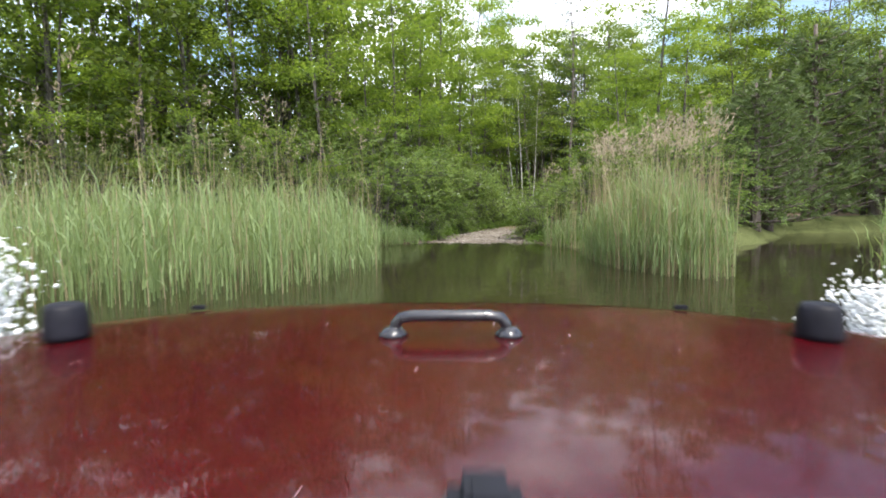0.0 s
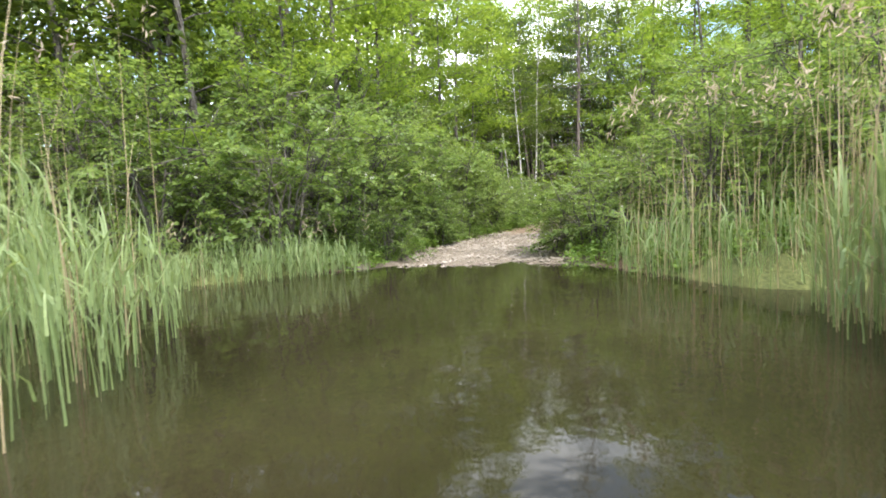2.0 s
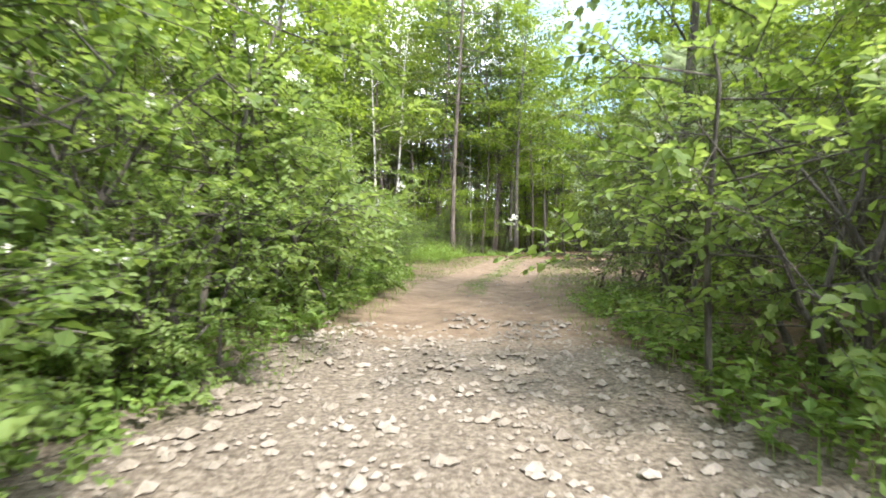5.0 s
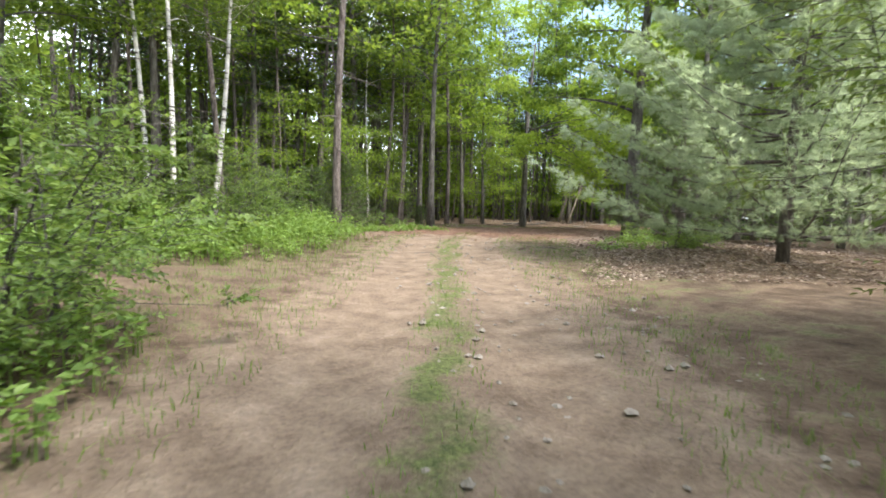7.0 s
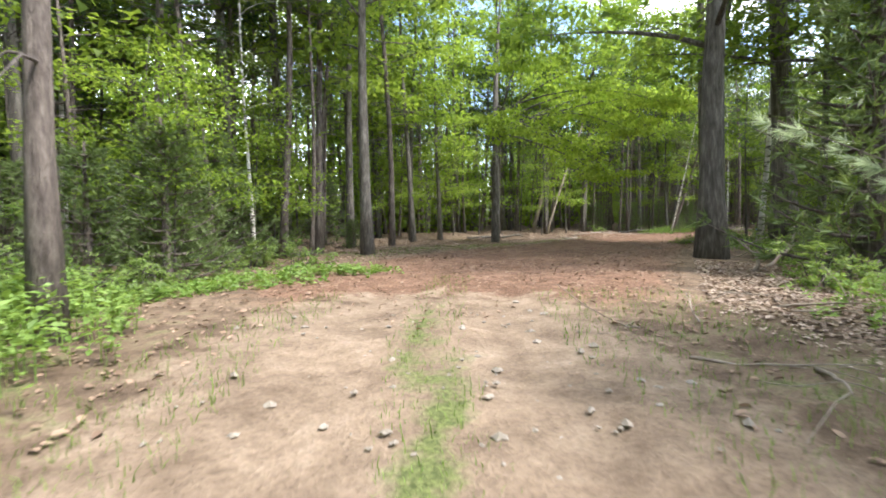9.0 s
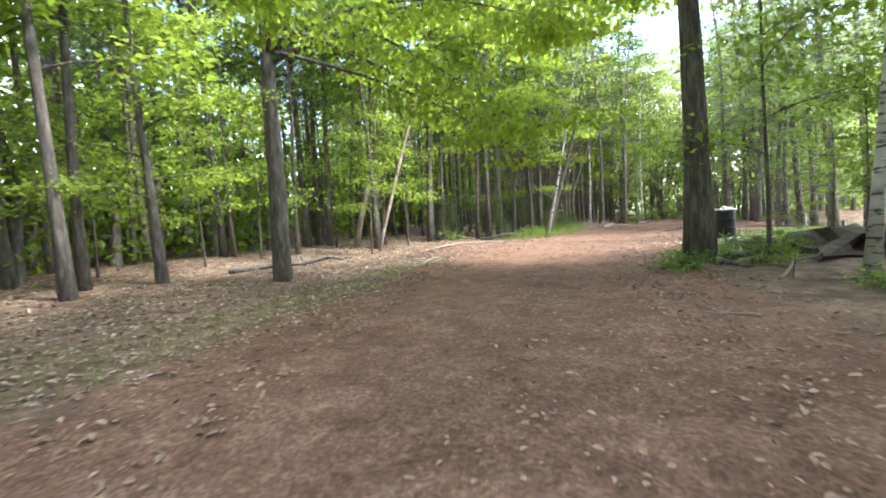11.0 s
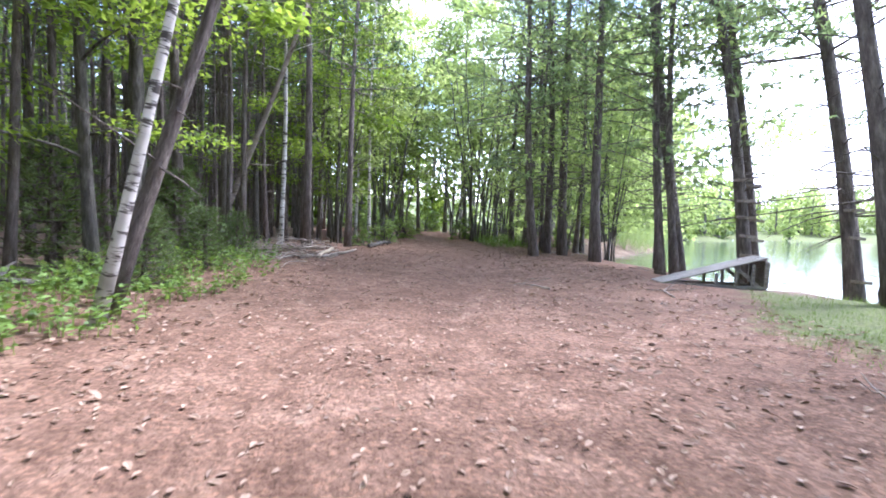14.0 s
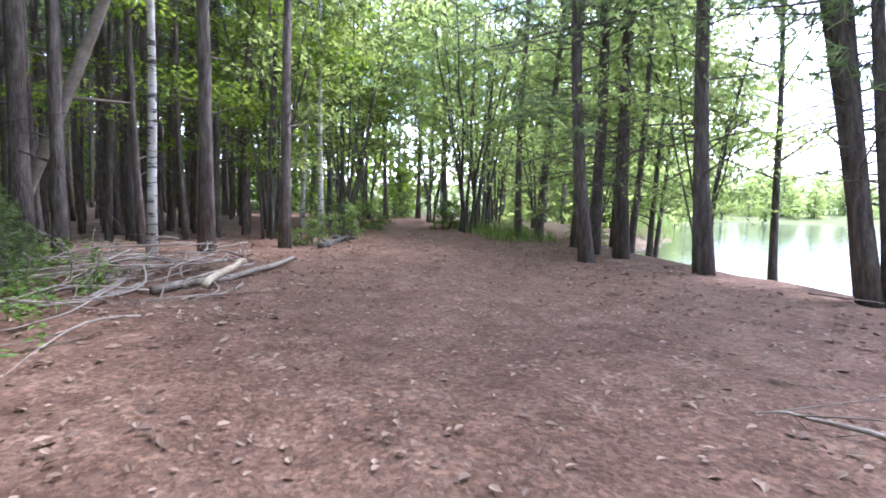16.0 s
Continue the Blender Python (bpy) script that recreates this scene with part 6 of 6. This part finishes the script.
for i, (a, b, rr) in enumerate((((31.7, 47.4), (30.6, 47.9), 0.07), ((31.9, 46.8), (32.8, 46.0), 0.08), ((31.5, 47.0), (30.4, 46.5), 0.06), ((32.1, 47.3), (33.3, 47.5), 0.07))):
    stick("tree_root", ground_pt(*a, 0.06), ground_pt(*b, -0.03), rr, 0.02, BARK_GREY, "bare root running from the old maple", "root", "roots", 0.1, 400 + i)


# ---- the red off-road vehicle, as it stands in the ford at the start ----
def vehicle():
    eye, ahead = Vector((0.721, 4.326, 0.991)), Vector((0.014, 0.9975, -0.0145))
    thing = new("offroad_vehicle")
    hz = -0.165
    # bonnet: a crowned panel with a curved, rolled front edge
    bm = bmesh.new()
    nx, ny = 36, 22
    grid = []
    for j in range(ny + 1):
        row = []
        for i in range(nx + 1):
            u = -1 + 2 * i / nx
            x = 0.80 * u
            front = 1.075 - 0.27 * abs(u) ** 2.6
            y = -0.12 + (front + 0.12) * j / ny
            k = j / ny
            z = hz - 0.030 * u * u * abs(u) - 0.09 * max(0, (k - 0.94) / 0.06) ** 2
            row.append(bm.verts.new((x, y, z)))
        grid.append(row)
    for j in range(ny):
        for i in range(nx):
            bm.faces.new((grid[j][i], grid[j][i + 1], grid[j + 1][i + 1], grid[j + 1][i])).smooth = True
    bmesh.ops.solidify(bm, geom=bm.faces[:], thickness=0.012)
    bonnet = part("bonnet", bm, PAINT, thing, "glossy wet red bonnet")
    # grab handle: a bent bar on two feet
    bar = Shape()
    y0 = 0.70
    pts = [(-0.081, y0, hz), (-0.079, y0, hz + 0.018), (-0.072, y0, hz + 0.026), (-0.055, y0, hz + 0.029), (0.055, y0, hz + 0.029), (0.072, y0, hz + 0.026), (0.079, y0, hz + 0.018), (0.081, y0, hz)]
    pts = [(x + 0.012, y, z) for x, y, z in pts]
    bar.tube(np.array(pts), [0.0085] * 8, 12)
    handle = part("handle", bar.mesh("handle", BLACK_METAL), None, bonnet, "black steel grab handle")
    for x in (-0.083, 0.083):
        foot = part("foot", lathe([(0.021, 0), (0.021, 0.004), (0.015, 0.010), (0.010, 0.014)], 20), BLACK_METAL, bonnet)
        foot.location = (x + 0.012, y0, hz)
    for x in (-0.554, 0.556):
        bump = part("rubber_bumper", lathe([(0.0305, 0), (0.0310, 0.008), (0.0295, 0.030), (0.0275, 0.044), (0.0245, 0.050), (0.019, 0.0525), (0.008, 0.053)], 32), RUBBER, bonnet, "black rubber bumper stop")
        bump.location = (x, 0.72, hz - 0.008)
    for x in (-0.475, 0.465):
        part("clip", box(bmesh.new(), x, 0.955, hz - 0.004, 0.026, 0.012, 0.008, bevel=0.002), RUBBER, bonnet)
    nz = bmesh.new()
    box(nz, 0.024, 0.268, hz + 0.008, 0.043, 0.05, 0.020, bevel=0.009)
    box(nz, 0.024, 0.258, hz + 0.014, 0.026, 0.03, 0.012, bevel=0.005)
    part("washer_nozzle", nz, RUBBER, bonnet, "black washer nozzle")
    for x in (-1, 1):
        w = bmesh.new()
        box(w, x * 0.80, 0.42, hz - 0.20, 0.10, 0.95, 0.22, bevel=0.04)
        box(w, x * 0.88, 0.45, hz - 0.33, 0.18, 1.0, 0.05, bevel=0.02)
        part("wing", w, PAINT, thing)
        tyre = part("wheel", lathe([(0.20, -0.11), (0.36, -0.11), (0.39, -0.07), (0.39, 0.07), (0.36, 0.11), (0.20, 0.11)], 32), RUBBER, thing)
        tyre.matrix_basis = pose(x * 0.78, 0.5, -0.97, 0, 90, 0)
        part("rim", lathe([(0.05, -0.08), (0.21, -0.09), (0.21, 0.09), (0.05, 0.08)], 24), STEEL, tyre)
    gr = bmesh.new()
    box(gr, 0, 0.90, hz - 0.30, 1.36, 0.08, 0.42, bevel=0.03)
    box(gr, 0, 0.45, hz - 0.55, 1.34, 0.85, 0.16, bevel=0.02)
    part("front_panel", gr, PAINT, thing)
    part("axle", box(bmesh.new(), 0, 0.5, -0.97, 1.5, 0.09, 0.09, bevel=0.02), BLACK_METAL, thing)
    thing.matrix_basis = look(eye, eye + ahead, -1.0) @ pose(0, 0, 0, -90, 0, 0)
    tagged(thing, "front of a glossy red off-road vehicle, wet, standing in the ford", "vehicle")


vehicle()


def splash(x, y, seed, n, rx, up):
    """Foam thrown up beside the vehicle: clustered drops and strands of water."""
    r = np.random.default_rng(seed)
    k = r.random(n) ** 0.7
    c = np.stack([x + r.normal(size=n) * rx * (1.2 - 0.7 * k), y + r.normal(size=n) * rx * 1.4, up * k + r.normal(size=n) * 0.03], -1)
    s = 0.003 + 0.021 * r.random(n) ** 3 * (1.25 - k)
    base = np.array([(1, 0, 0), (0, 1, 0), (-1, 0, 0), (0, -1, 0), (0, 0, 1.3), (0, 0, -1)])
    f = np.array([(0, 1, 4), (1, 2, 4), (2, 3, 4), (3, 0, 4), (1, 0, 5), (2, 1, 5), (3, 2, 5), (0, 3, 5)])
    v = (c[:, None] + base[None] * s[:, None, None] * (1 + 0.4 * r.normal(size=(n, 6, 1)))).reshape(-1, 3)
    me = mesh_from("water_splash", v, (np.arange(n)[:, None, None] * 6 + f[None]).reshape(-1, 3), FOAM, True)
    tagged(new("water_splash", me), "white foam thrown up from the ford", "splash", kind="stuff")


splash(-0.49, 5.55, 1, 9500, 0.06, 0.92)
splash(1.92, 5.66, 2, 3200, 0.045, 0.76)


def bonnet_drops():
    """Beads of water and flecks of foam left on the wet bonnet."""
    r = np.random.default_rng(9)
    n = 46
    u, v = r.uniform(-0.72, 0.72, n), r.uniform(0.1, 0.95, n)
    s = 0.0006 + 0.0011 * r.random(n) ** 2
    base = np.array([(1, 0, 0), (0.5, 0.87, 0), (-0.5, 0.87, 0), (-1, 0, 0), (-0.5, -0.87, 0), (0.5, -0.87, 0), (0, 0, 0.6)])
    f = np.array([(k, (k + 1) % 6, 6) for k in range(6)])
    c = np.stack([0.721 + 0.014 * v + u, 4.326 + v, 0.991 - 0.1635 - 0.0145 * v - 0.030 * np.abs(u / 0.8) ** 3 - 0.0175 * u], -1)
    verts = (c[:, None] + base[None] * s[:, None, None]).reshape(-1, 3)
    me = mesh_from("water_drop", verts, (np.arange(n)[:, None, None] * 7 + f[None]).reshape(-1, 3), FOAM, True)
    tagged(new("water_drop", me), "small flecks of foam on the wet bonnet", "water drops", kind="stuff")


bonnet_drops()
